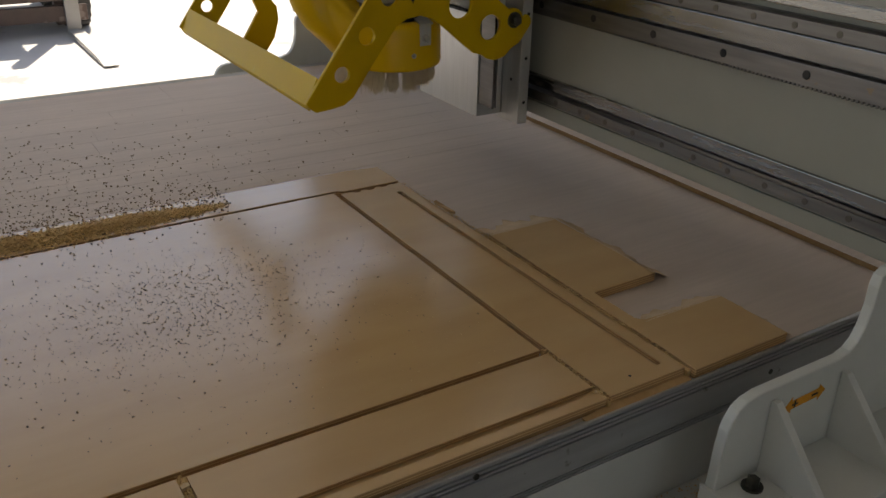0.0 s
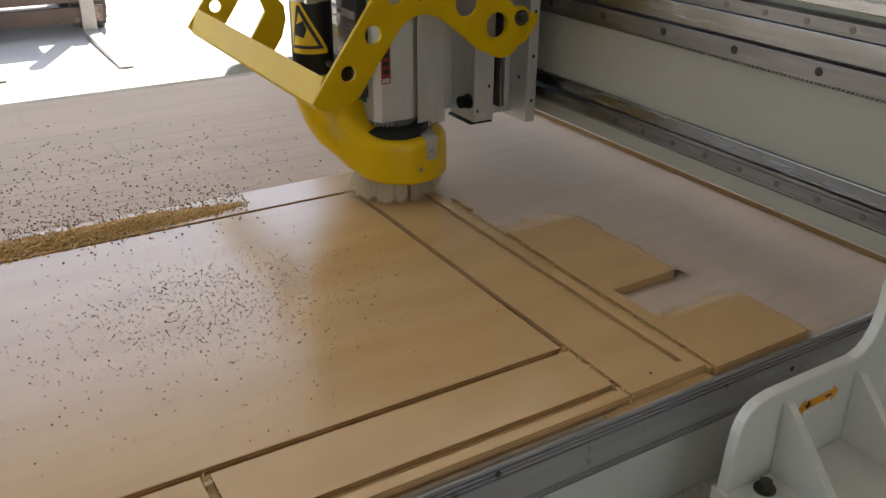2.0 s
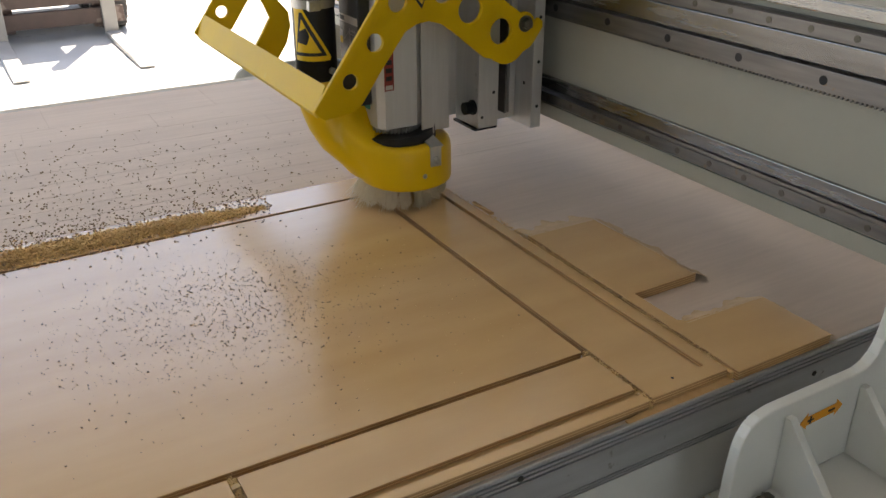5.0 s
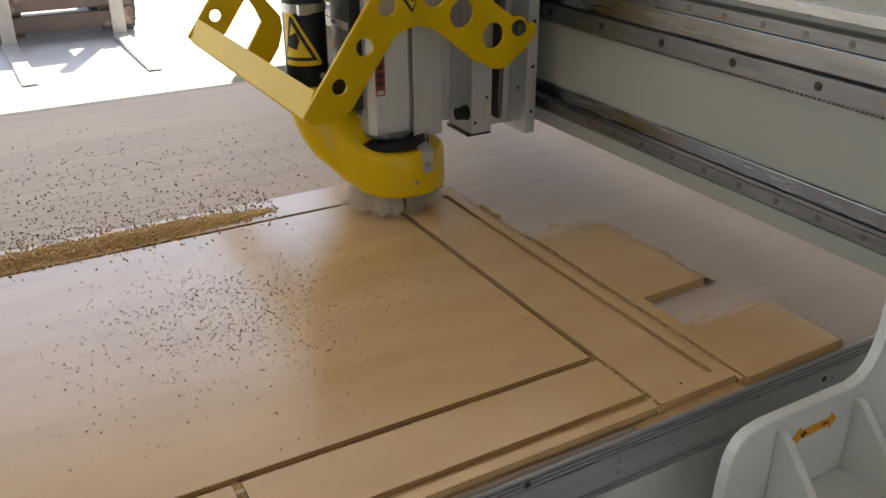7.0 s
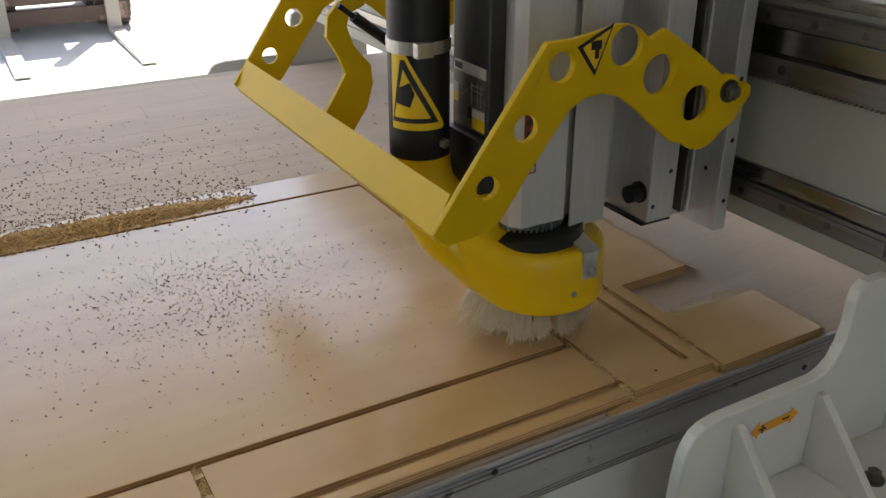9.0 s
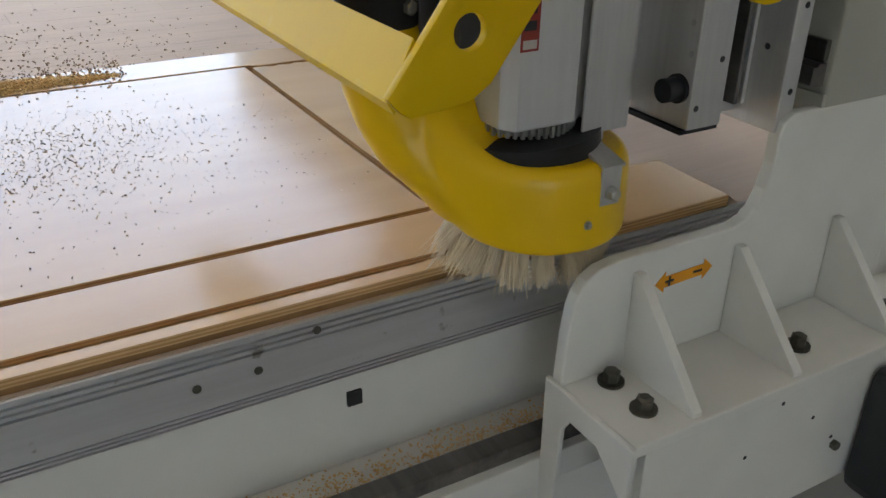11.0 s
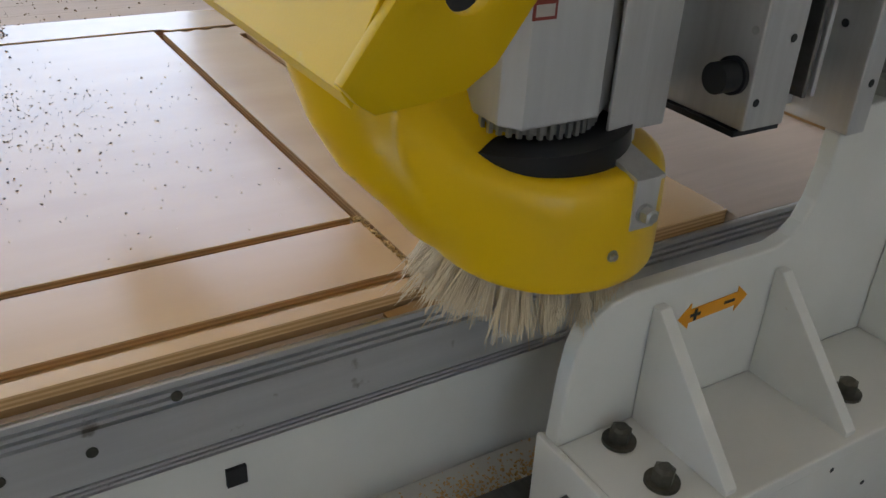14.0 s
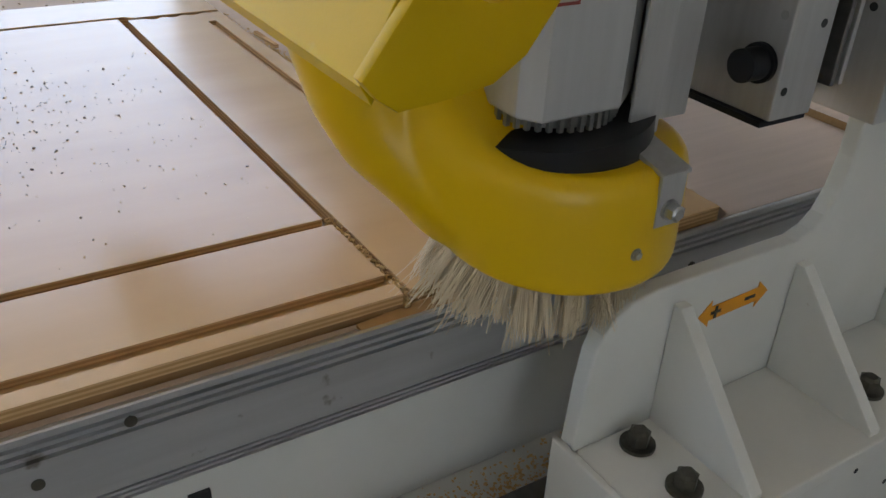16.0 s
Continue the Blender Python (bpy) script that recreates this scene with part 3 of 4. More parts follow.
def build_head():
    """Built at the front end of its travel along y; the spindle unit slides in z."""
    h = empty("cnc_router", "yellow-guarded router head with silver spindle and yellow dust shoe", "router head")
    # guard: near plate, far plate, cross bar
    holes = [(x + .022, z - .025, r) for x, z, r in ((-.160, .406, .018), (-.098, .484, .020), (-.041, .565, .022), (.074, .582, .030), (.143, .532, .031), (.228, .474, .030))]
    b = bmesh.new()
    add_prism(b, guard_outline(), -.151, -.139, "y", bevel=.0015, holes=holes)
    near = part("guard_plate", b, M_YELLOW, h, "yellow painted guard side plate with round holes", smooth=True)
    b = bmesh.new()
    add_prism(b, guard_outline(), .765, .777, "y", bevel=.0015, holes=holes)
    part("guard_plate", b, M_YELLOW, h, "yellow painted guard side plate with round holes", smooth=True)
    b = bmesh.new()
    add_prism(b, [(-.221, .320), (-.213, .307), (-.185, .367), (-.193, .379)], -.139, .765, "y", bevel=.001)
    part("guard_bar", b, M_YELLOW, h, "yellow painted guard cross bar")
    b = bmesh.new()
    hook = [(-.208, .378), (-.18, .42), (-.158, .455), (-.172, .49), (-.192, .524), (-.188, .56), (-.165, .585), (-.12, .595), (-.115, .575), (-.145, .562),
            (-.152, .54), (-.14, .505), (-.107, .465), (-.104, .43), (-.117, .386), (-.15, .340)]
    add_prism(b, [(x + .022, z - .020) for x, z in hook], .344, .356, "y", bevel=.001)
    part("guard_hook", b, M_YELLOW, h, "curved yellow inner guard plate")
    b = bmesh.new()
    hex_bolt(b, (.317, -.151, .461), (0, -1, 0), .013, .016, .019)
    part("pivot_bolt", b, M_BOLT, near, "black pivot bolt")
    # warning triangle on the guard
    b = bmesh.new()
    add_prism(b, [(.005, .566), (.068, .594), (.039, .521)], -.1522, -.1512, "y")
    wt_ = part("warning_triangle", b, M_INK, near, "yellow and black warning triangle sticker")
    b = bmesh.new()
    add_prism(b, [(.014, .564), (.062, .586), (.039, .530)], -.1528, -.1518, "y")
    part("triangle_field", b, M_LABELYEL, wt_)
    b = bmesh.new()
    add_box(b, (.029, -.1534, .559), (.047, -.1524, .572))
    add_box(b, (.036, -.1536, .546), (.043, -.1523, .560))
    part("pictogram", b, M_INK, wt_)
    b = bmesh.new()
    add_cyl(b, (-.136, .30, .546), (-.070, .30, .496), .010, seg=16)
    add_cyl(b, (-.163, .30, .567), (-.136, .30, .546), .005, seg=12)
    part("gas_strut", b, M_BLACK, h, "black gas strut", smooth=True)
    # carriage plates on the beam
    b = bmesh.new()
    add_box(b, (.379, -.104, .180), (.409, .30, .72), .002)
    part("carriage_plate", b, M_BRUSHED, h, "machined aluminium carriage plate")
    for z in (.241, .575):
        for y in (-.06, .19):
            b = bmesh.new()
            add_box(b, (.410, y, z - .032), (.436, y + .09, z + .032), .003)
            part("bearing_block", b, M_STEEL, h, "dark steel bearing block")
    for z in (.236, .35, .46):
        b = bmesh.new()
        add_cyl(b, (.396, -.1045, z), (.396, -.098, z), .0045, seg=12)
        part("tapped_hole", b, M_HOLE, h)
    for y, z in ((-.068, .291), (-.068, .40), (-.02, .36)):
        b = bmesh.new()
        add_cyl(b, (.3786, y, z), (.384, y, z), .0045, seg=12)
        part("tapped_hole", b, M_HOLE, h)
    # added black box in place of the head's shadow on the beam
    b = bmesh.new()
    add_box(b, (.4105, -.02, .60), (.45, .27, .80), .004)
    part("shade_block", b, M_BOX, h, "black box added to darken the beam behind the carriage")
    # vertical slide of dark extrusion
    b = bmesh.new()
    add_box(b, (.301, -.030, .192), (.378, .26, .74), .002)
    slide = part("slide", b, M_BRUSHED, h, "machined aluminium slide extrusion")
    for k in range(2):
        b = bmesh.new()
        add_box(b, (.305 + k * .013, -.092, .228), (.311 + k * .013, -.0305, .74), .001)
        part("slide_rib", b, M_STEEL if k == 0 else M_BRUSHED, slide)
    b = bmesh.new()
    add_box(b, (.235, -.0853, .2055), (.30, .02, .2115))
    seal = part("slide_seal", b, M_BLACK, None, "black slide seal")

    # ---- spindle unit, moves up and down ----
    s = bpy.data.objects.new("spindle_unit", None)
    scene.collection.objects.link(s)
    s.parent = h
    seal.parent = s
    b = bmesh.new()
    w = .068
    o = [(AX - w, AY - w * .72), (AX - w * .8, AY - w), (AX + w * .45, AY - w), (AX + w, AY - w * .6), (AX + w, AY + w), (AX - w, AY + w)]
    add_prism(b, o, .233, .70, "z", bevel=.003)
    part("spindle_body", b, M_SILVER, s, "silver ribbed spindle body")
    b = bmesh.new()
    add_cyl(b, (AX + .008, AY, .172), (AX + .004, AY, .2185), .100, seg=48)
    part("spindle_collar", b, M_BLACK, s, "black rubber collar", smooth=True)
    b = bmesh.new()
    for k in range(44):
        a = k * math.tau / 44
        c, d = math.cos(a) * .066, math.sin(a) * .066
        add_box(b, (AX + c - .0022, AY + d - .0022, .219), (AX + c + .0022, AY + d + .0022, .2328))
    add_cyl(b, (AX, AY, .220), (AX, AY, .2328), .060, seg=24)
    part("fin_ring", b, M_ZINC, s, "bright cooling fins")
    # strap down to the shoe
    b = bmesh.new()
    add_box(b, (.102, -.053, .207), (.136, -.049, .60), .0008)
    add_prism(b, [(-.049, .201), (-.053, .201), (-.104, .190), (-.104, .194), (-.053, .206), (-.049, .214)], .098, .132, "x")
    add_box(b, (.096, -.106, .143), (.126, -.102, .194), .0012)
    strap = part("strap", b, M_BRUSHED, s, "bent metal strap")
    b = bmesh.new()
    hex_bolt(b, (.110, -.106, .160), (0, -1, 0), .0085, .012, .0095)
    part("bolt", b, M_ZINC, s)
    b = bmesh.new()
    hex_bolt(b, (.116, -.053, .505), (0, -1, 0), .006, .008)
    part("bolt", b, M_BOLT, s)
    # mounting block between spindle and slide
    b = bmesh.new()
    add_box(b, (.131, -.036, .209), (.19, .12, .70), .003)
    part("mount_block", b, M_BRUSHED, s, "machined aluminium mounting block")
    b = bmesh.new()
    add_box(b, (.241, -.090, .212), (.299, .02, .70), .002)
    part("mount_plate", b, M_BRUSHED, s, "machined aluminium mounting plate")
    b = bmesh.new()
    add_cyl(b, (.241, -.066, .262), (.214, -.066, .262), .0155, seg=24)
    add_cyl(b, (.241, -.066, .262), (.236, -.066, .262), .019, seg=24)
    part("knob", b, M_BLACK, s, "black hydraulic port knob", smooth=True)
    b = bmesh.new()
    add_box(b, (.19, .018, .222), (.299, .12, .70), .002)
    part("mount_back", b, M_BRUSHED, s, "machined aluminium rear mounting plate")
    for x, z in ((.252, .240), (.285, .300), (.285, .40)):
        b = bmesh.new()
        add_cyl(b, (x, -.0905, z), (x, -.086, z), .0042, seg=12)
        part("tapped_hole", b, M_HOLE, s)
    for y, z in ((-.080, .309), (-.076, .347), (-.03, .42)):
        b = bmesh.new()
        add_cyl(b, (.2405, y, z), (.246, y, z), .0042, seg=12)
        part("tapped_hole", b, M_ZINC, s)
    # labels on the spindle
    b = bmesh.new()
    add_box(b, (AX - .056, AY - w - .0012, .330), (AX - .031, AY - w - .0004, .43))
    lab = part("label_red", b, M_RED, s, "red rating label with dark lettering bars")
    b = bmesh.new()
    for k in range(4):
        add_box(b, (AX - .052, AY - w - .0018, .354 + k * .019), (AX - .036, AY - w - .0008, .365 + k * .019))
    part("label_bars", b, M_INK, lab)
    b = bmesh.new()
    add_box(b, (AX - .053, AY - w - .0018, .333), (AX - .034, AY - w - .0008, .343))
    part("label_strip", b, M_PAPER, lab)
    b = bmesh.new()
    add_cyl(b, (AX - w - .002, AY - .01, .288), (AX - w + .02, AY + .01, .288), .014, seg=24)
    part("plug", b, M_GREEN, s, "green round plug")
    # dark terminal box with its data plate; the plate faces -x
    b = bmesh.new()
    add_box(b, (-.034, -.004, .380), (.012, .108, .66), .004)
    box = part("terminal_box", b, M_BOX, s, "dark grey terminal box")
    def plate(name, y0, y1, z0, z1, d, mat, label="", parent=None):
        bb = bmesh.new()
        add_box(bb, (-.0344 - d, y0, z0), (-.0338, y1, z1))
        return part(name, bb, mat, parent or box, label)
    data = plate("data_plate", .004, .103, .386, .476, .0004, M_STEEL, "grey data plate with a diagram")
    plate("label_header", .004, .103, .476, .494, .0004, M_PAPER, "pale maker's strip with a dark bar")
    plate("maker_bar", .076, .099, .480, .490, .0008, M_INK)
    plate("warning_sticker", .088, .103, .424, .440, .0008, M_LABELYEL, "yellow warning sticker")
    plate("pale_sticker", .088, .103, .440, .456, .0008, M_PAPER, "pale sticker")
    plate("warning_sticker", .006, .044, .390, .410, .0008, M_LABELYEL, "yellow warning sticker")
    plate("pale_sticker", .006, .044, .410, .424, .0008, M_PAPER, "pale sticker")
    plate("dark_mark", .046, .058, .404, .424, .0008, M_INK)
    for y in (.018, .028, .046):
        plate("diagram_line", y, y + .0012, .430, .466, .0009, M_PAPER, "", data)
    for z in (.452, .460):
        plate("diagram_line", .012, .046, z, z + .0012, .0009, M_PAPER, "", data)
    b = bmesh.new()
    add_prism(b, [(.088, .430), (.0865, .4315), (.046, .4605), (.0465, .459)], -.0353, -.034, "x")
    part("diagram_line", b, M_PAPER, data)
    b = bmesh.new()
    add_box(b, (-.046, .000, .288), (.004, .114, .3805), .004)
    cover = part("connector_cover", b, M_BOX, s, "dark grey connector cover")
    for y, z in ((.104, .372), (.104, .297)):
        b = bmesh.new()
        add_cyl(b, (-.0472, y, z), (-.045, y, z), .004, seg=10)
        part("screw", b, M_BOLT, cover)
    build_shoe(s)
    return h, s


HX, HY, HR = -.102, .100, .050     # hose pipe
def build_shoe(s):
    b = bmesh.new()
    rows = [(.085, .108), (.083, .114), (.088, .1165), (.11, .116), (.145, .1155), (.168, .115), (.182, .1135), (.190, .110), (.195, .103), (.195, .06)]
    def outline(r, t):
        pts = []
        c0, c1 = Vector((AX + .021, AY - .004)), Vector((HX + .01, HY))
        d = (c1 - c0).normalized()
        ang = math.atan2(d.y, d.x)
        L = (c1 - c0).length
        r1 = .052 + (r - .1) * .5
        for k in range(48):
            a = k * math.tau / 48
            u = Vector((math.cos(a), math.sin(a)))
            q = u.dot(d)
            w = max(0, q) ** 1.5
            pts.append(c0 + u * r * (1 - w * .2) + d * w * (L * t + (r1 - r) * .4))
        return pts
    tail = [.12, .14, .18, .28, .48, .55, .55, .50, .40, .30]
    rings = []
    for (z, r), t in zip(rows, tail):
        lift = .10 * min(1, max(0, (z - .12) / .07))
        ring = []
        for k, p in enumerate(outline(r * 1.075, t)):
            q = math.cos(k * math.tau / 48 - math.atan2(HY - AY, HX - AX))
            ring.append(b.verts.new((p.x, p.y, z + lift * max(0, q) ** 3)))
        rings.append(ring)
    for a, c in zip(rings, rings[1:]):
        for i in range(48):
            b.faces.new((a[i], a[(i + 1) % 48], c[(i + 1) % 48], c[i]))
    b.faces.new(rings[0])
    b.faces.new(rings[-1])
    # elbow up to the hose
    steps = [((AX - .020, AY + .018, .100), .088), ((.016, .050, .130), .086), ((-.034, .074, .170), .074), ((-.070, .088, .215), .062), ((-.090, .096, .265), .058), ((HX, HY, .31), .055),
             ((HX, HY, .365), .047)]
    rings = []
    for (x, y, z), r in steps:
        rings.append([b.verts.new((x + r * math.cos(k * math.tau / 32), y + r * math.sin(k * math.tau / 32), z)) for k in range(32)])
    for a, c in zip(rings, rings[1:]):
        for i in range(32):
            b.faces.new((a[i], a[(i + 1) % 32], c[(i + 1) % 32], c[i]))
    b.faces.new(rings[0])
    b.faces.new(rings[-1])
    shoe = part("dust_shoe", b, M_SHOE, s, "yellow plastic dust shoe with its outlet elbow")
    fuse = shoe.modifiers.new("fuse", "REMESH")
    fuse.mode, fuse.voxel_size, fuse.use_smooth_shade = "VOXEL", .003, True
    soft = shoe.modifiers.new("soften", "SMOOTH")
    soft.factor, soft.iterations = .5, 30
    b = bmesh.new()
    add_cyl(b, (HX, HY, .345), (HX, HY, .75), HR, seg=40)
    part("hose_pipe", b, M_BLACK, s, "black suction pipe", smooth=True)
    b = bmesh.new()
    add_cyl(b, (HX, HY, .516), (HX, HY, .536), HR + .002, seg=40)
    add_box(b, (HX - .035, HY - HR - .012, .514), (HX - .005, HY - HR + .004, .538), .003)
    part("hose_clamp", b, M_ZINC, s, "bright metal hose clamp")
    b = bmesh.new()
    hex_bolt(b, (HX + .018, HY - HR + .004, .370), (.3, -1, 0), .009, .01)
    part("bolt", b, M_ZINC, s)
    # warning sticker wrapped on the pipe
    def wrapped(outline, r, mat, name, parent, label=""):
        bb = bmesh.new()
        bv = [bb.verts.new((p, q, 0)) for p, q in outline]
        f = bb.faces.new(bv)
        bmesh.ops.triangulate(bb, faces=bb.faces[:])
        bmesh.ops.subdivide_edges(bb, edges=bb.edges[:], cuts=7, use_grid_fill=True)
        bmesh.ops.triangulate(bb, faces=bb.faces[:])
        for v in bb.verts:
            a = radians(-112) + v.co.x / r
            v.co = Vector((HX + r * math.cos(a), HY + r * math.sin(a), v.co.y))
        return part(name, bb, mat, parent, label)
    border = wrapped([(-.055, .396), (.036, .396), (.040, .402), (.036, .410), (-.026, .516), (-.055, .516)], HR + .0006, M_LABELYEL, "sticker_border", s, "yellow sticker border")
    st = wrapped([(-.054, .408), (.028, .408), (-.028, .508), (-.036, .508)], HR + .0012, M_INK, "warning_triangle", s, "black and yellow warning triangle")
    wrapped([(-.050, .416), (.014, .416), (-.031, .494)], HR + .002, M_LABELYEL, "triangle_field", st)
    wrapped([(-.046, .440), (-.020, .434), (-.012, .456), (-.020, .474), (-.026, .456), (-.044, .462)], HR + .0028, M_INK, "pictogram", st)
    b = bmesh.new()
    hex_bolt(b, (.080, AY - .1275, .122), (0, -1, 0), .004, .005, .006)
    part("rivet", b, M_ZINC, shoe)
    # bristles
    rng = random.Random(7)
    verts, faces = [], []
    tufts = []
    for k in range(95):
        a = k * math.tau / 95 + rng.uniform(-.03, .03)
        wild = math.cos(a - 3.5) > .55
        tufts.append((a, rng.uniform(.78, 1.05) * (.88 if math.cos(a) > .3 else 1), rng.gauss(0, .07) + (rng.uniform(.05, .6) if wild else 0), rng.gauss(.06, .15)))
    for k in range(5200):
        a, tl, ts, tw = tufts[k % 95]
        a += rng.gauss(0, .022)
        r = .103 + rng.uniform(-.012, .004)
        u = Vector((math.cos(a), math.sin(a), 0))
        length = .068 * tl * rng.uniform(.72, 1.04)
        splay = ts * rng.uniform(.5, 1.2) + rng.gauss(-.02, .06)
        if math.cos(a - 3.5) > .8 and rng.random() < .12:
            splay, length = rng.uniform(.6, 1.2), length * 1.15
        side = Vector((-u.y, u.x, 0))
        base = Vector((AX + .021, AY - .004, .096)) + u * r
        tip = base + (Vector((0, 0, -1)) + u * splay + side * (tw + rng.gauss(0, .07))).normalized() * length
        w = rng.uniform(.0003, .0008)
        i = len(verts)
        for p, ww in ((base, w), (tip, w * .6)):
            verts += [tuple(p + side * ww), tuple(p - side * ww * .5 + u * ww * .8), tuple(p - side * ww * .5 - u * ww * .8)]
        faces += [(i, i + 1, i + 4, i + 3), (i + 1, i + 2, i + 5, i + 4), (i + 2, i, i + 3, i + 5), (i + 3, i + 4, i + 5)]
    me = bpy.data.meshes.new("brush")
    me.from_pydata(verts, [], faces)
    me.materials.append(M_BRISTLE)
    ob = new("brush", me)
    ob.parent = s
    ob["label"], ob["kind"] = "pale nylon bristle skirt", "stuff"


# ---- chips and dust ----
def chips(name, label, places, mat, seed, long=1.0):
    rng = random.Random(seed)
    verts, faces = [], []
    for x, y, z, r in places:
        m = Matrix.Translation((x, y, z)) @ Euler((rng.uniform(-.7, .7), rng.uniform(-.7, .7), rng.uniform(0, 6))).to_matrix().to_4x4()
        i = len(verts)
        a, c, d = r * rng.uniform(.7, 1.15) * long, r * rng.uniform(.5, .9), r * rng.uniform(.35, .8)
        for p in ((-a, -c, 0), (a, -c * .7, 0), (a * .8, c, 0), (-a * .7, c * .9, 0), (0, 0, d), (0, 0, -d)):
            verts.append(tuple(m @ Vector(p)))
        for k in range(4):
            faces += [(i + k, i + (k + 1) % 4, i + 4), (i + (k + 1) % 4, i + k, i + 5)]
    me = bpy.data.meshes.new(name)
    me.from_pydata(verts, [], faces)
    me.materials.append(mat)
    return tagged(new(name, me), label, "wood chips", kind="stuff")


def build_chips():
    rng = random.Random(11)
    g = rng.gauss
    pile, loose, dark = [], [], []
    for _ in range(9000):
        x = -.27 - abs(g(0, .55)) if rng.random() < .5 else rng.uniform(-1.6, -.30)
        w = min(1, (-.25 - x) / .25)
        y = 1.168 + g(0, .021 * w + .003)
        h = max(0, .013 * w * (1 - ((y - 1.168) / .055) ** 2))
        pile.append((x, y, TOP + rng.uniform(-.001, h), rng.uniform(.0018, .0036)))
    chips("wood_chips", "heap of fresh wood chips along the back of the panel", pile, M_CHIP, 1, 1.9)
    for _ in range(1700):
        x = rng.uniform(-1.5, -.25)
        dark.append((x, 1.18 + g(.02, .06), TOP + .001, rng.uniform(.0018, .0038)))
    for _ in range(1100):      # spray on the spoilboard
        x, y = -.75 + g(0, .4), 1.3 + abs(g(0, .32))
        if y > 1.25 and y < 2.4:
            dark.append((x, y, -.0016, rng.uniform(.0017, .0040)))
    for k in range(2100):
        x, y = -.50 + g(0, .16), .72 + g(0, .13)
        if x < -.01 and .25 < y < 1.1:
            dark.append((x, y, TOP + .0005, rng.uniform(.0014, .0027) if k % 3 == 0 else rng.uniform(.0007, .0010)))
    for _ in range(260):
        x, y = -.6 + g(0, .3), .55 + g(0, .2)
        if x < -.01 and .25 < y < 1.1:
            dark.append((x, y, TOP + .0008, rng.uniform(.0009, .0022)))
    chips("scattered_chips", "loose wood chips, coloured dark as if backlit, scattered over the boards", dark, M_CHIPDARK, 2)
    dust = []
    def line(x0, y0, x1, y1, n, w, z0, z1, r0=.0008, r1=.0022):
        for _ in range(n):
            k = rng.random()
            dust.append((x0 + (x1 - x0) * k + g(0, w), y0 + (y1 - y0) * k + g(0, w), rng.uniform(z0, z1), rng.uniform(r0, r1)))
    line(-1.2, .2235, -.03, .2235, 4200, .0022, BOTTOM, .012, .001, .0026)
    line(.009, .06, .009, .24, 700, .003, BOTTOM, .018, .001, .003)
    line(.195, .10, .196, .9, 2200, .003, BOTTOM, .0195, .001, .0024)
    line(.195, .9, .2, 1.1, 250, .004, BOTTOM, .012)
    line(-.660, .06, -.660, .23, 1600, .004, BOTTOM, .0145, .001, .003)
    line(.2, .69, .2, 1.1, 120, .01, BOTTOM, .004)
    line(-1.2, -.005, .5, -.005, 5200, .018, -.2505, -.238, .001, .0028)
    bed = bmesh.new()
    for x0, y0, x1, y1, h in ((-1.9, .2205, .0, .2325, .003), (.0055, .056, .0125, .218, .008), (.190, .056, .199, .69, .012), (-.6665, .205, -.6545, .2195, .013)):
        add_box(bed, (x0, y0, BOTTOM), (x1, y1, h), .0008)
    tagged(part("sawdust_bed", bed, M_DUST), "packed sawdust filling the bottom of the cuts", "sawdust", kind="stuff")
    for _ in range(140):
        dust.append((rng.uniform(-.5, 0), rng.uniform(.25, .9), TOP + .0006, rng.uniform(.0006, .0018)))
    chips("sawdust", "pale sawdust lying in the cuts and on the ledge", dust, M_DUST, 3)


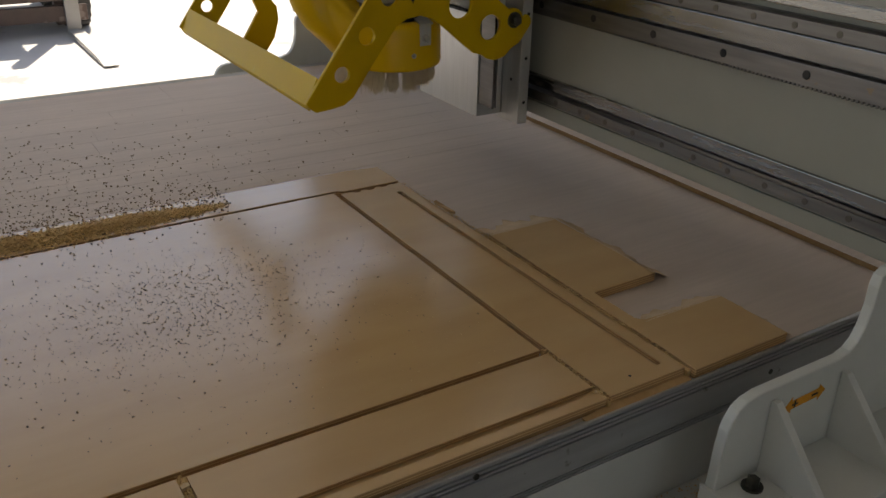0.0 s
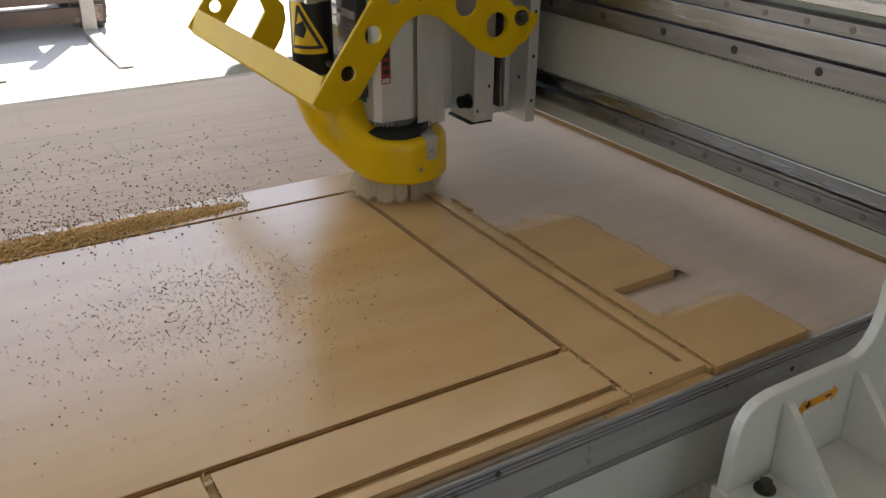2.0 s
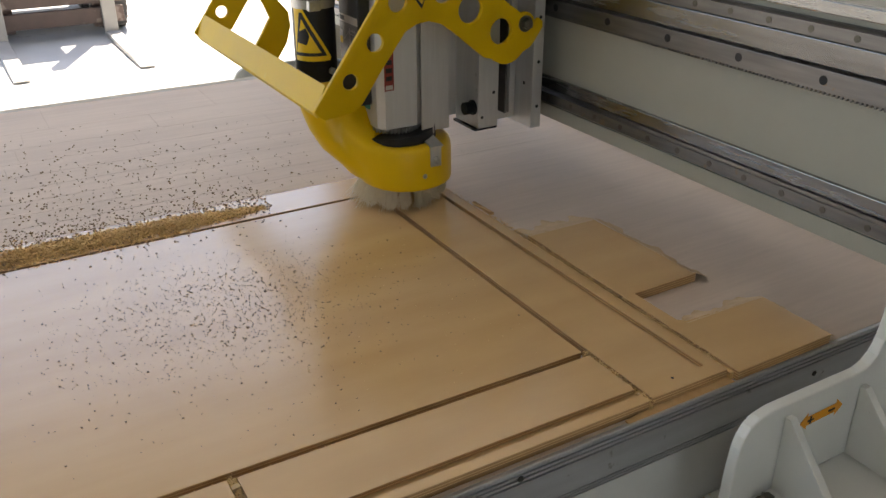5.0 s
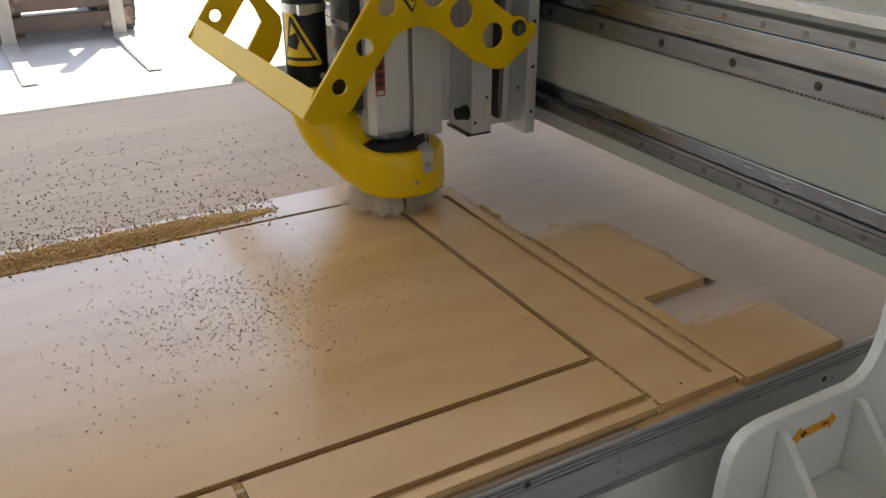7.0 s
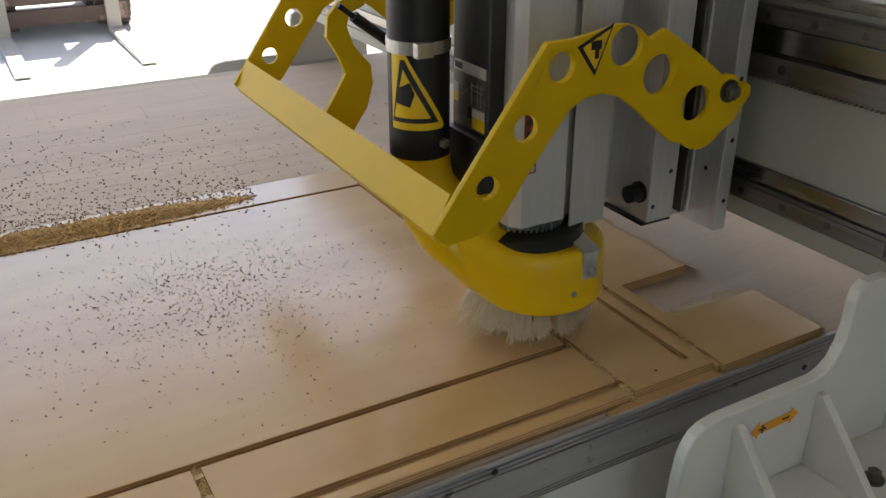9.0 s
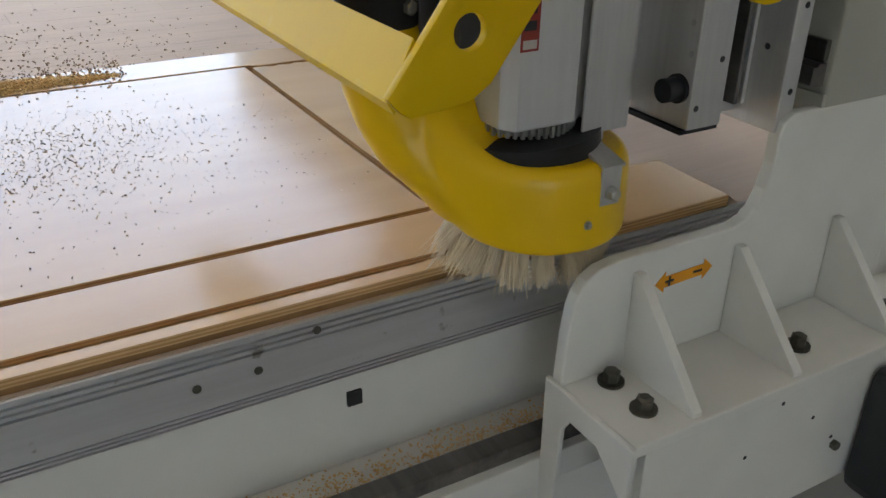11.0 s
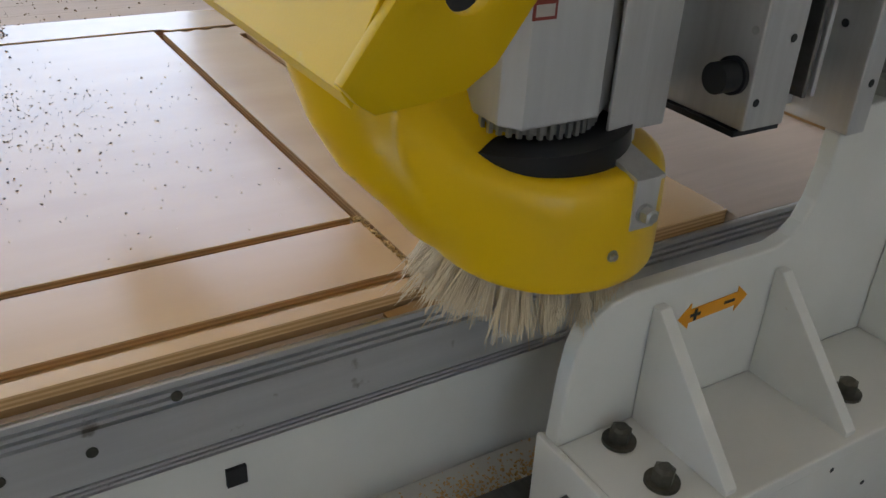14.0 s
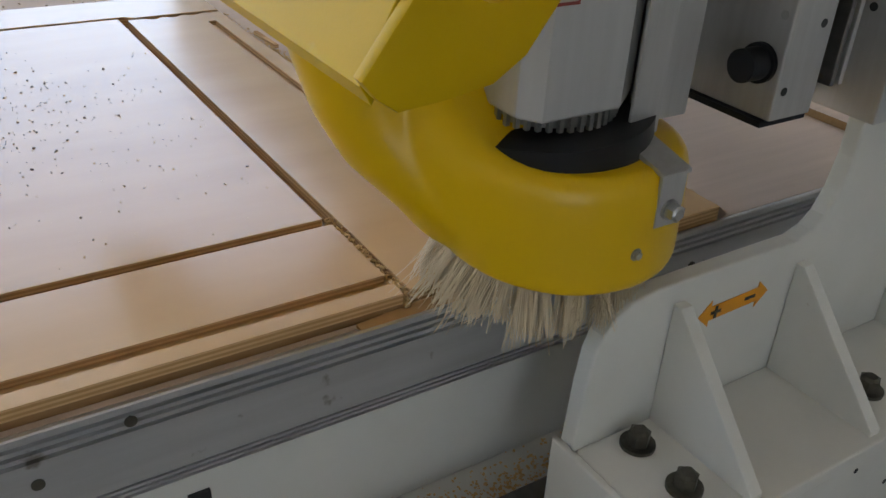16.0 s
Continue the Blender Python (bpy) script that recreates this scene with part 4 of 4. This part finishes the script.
# ---- forklift in the yard ----
def build_forklift(m):
    f = empty("forklift", "parked forklift with worn brown mast and forks on the ground", "forklift")
    f.matrix_world = m
    for x in (-.522, .404):
        b = bmesh.new()
        add_prism(b, [(-1.35, .012), (-1.35, .02), (-1.1, .045), (0, .055), (0, .62), (.05, .62), (.05, .012)], x, x + .118, "x", bevel=.004)
        part("fork", b, M_FORKSTEEL, f, "worn steel fork")
    b = bmesh.new()
    add_box(b, (-.6, .05, .30), (.6, .1, .46), .01)
    add_box(b, (-.6, .05, .12), (.6, .1, .26), .01)
    part("fork_carriage", b, M_FORK, f, "brown fork carriage")
    for x in (-.42, .34):
        b = bmesh.new()
        add_box(b, (x, .12, .08), (x + .1, .24, 2.1), .008)
        part("mast_rail", b, M_FORK, f, "brown mast rail")
    b = bmesh.new()
    add_box(b, (-.5, .35, .25), (.5, 1.9, 1.0), .05)
    part("body", b, M_FORK, f, "worn forklift body")
    b = bmesh.new()
    add_box(b, (-.5, 1.6, 1.0), (.5, 2.1, 1.25), .05)
    add_box(b, (-.5, .4, 1.95), (.5, 1.7, 2.02), .02)
    for x in (-.48, .43):
        for y in (.42, 1.62):
            add_box(b, (x, y, 1.0), (x + .05, y + .06, 1.96))
    part("overhead_guard", b, M_FORK, f, "brown overhead guard")
    for x in (-.62, .46):
        for y in (.5, 1.7):
            b = bmesh.new()
            add_cyl(b, (x, y, .31), (x + .2, y, .31), .31, seg=32)
            for k in range(20):
                a = k * math.tau / 20
                add_box(b, (x - .003, -.02, .28), (x + .203, .02, .318), 0, 0, Matrix.Translation((0, y, .31)) @ Matrix.Rotation(a, 4, "X") )
            w = part("wheel", b, M_TYRE, f, "dusty black tyre")
            b = bmesh.new()
            add_cyl(b, (x - .004, y, .31), (x + .204, y, .31), .16, seg=24)
            part("rim", b, M_FORK, w)
    return f


build_setting()
build_table()
build_panels()
gantry = build_gantry()
head, spindle = build_head()
build_chips()
build_forklift(pose(.066, 7.66, FLOOR_Z, 0, 0, 0))


def motions():
    times = sorted({r[0] for r in GANTRY_X})
    walk(gantry, [(t, pose(at(GANTRY_X, t), 0, 0)) for t in times])
    times = sorted({r[0] for r in GANTRY_X} | {r[0] for r in HEAD_Y})
    walk(head, [(t, pose(at(GANTRY_X, t), at(HEAD_Y, t), 0)) for t in times])
    walk(spindle, [(t, pose(-.012, 0, z + .010)) for t, z in SPINDLE_Z])


motions()
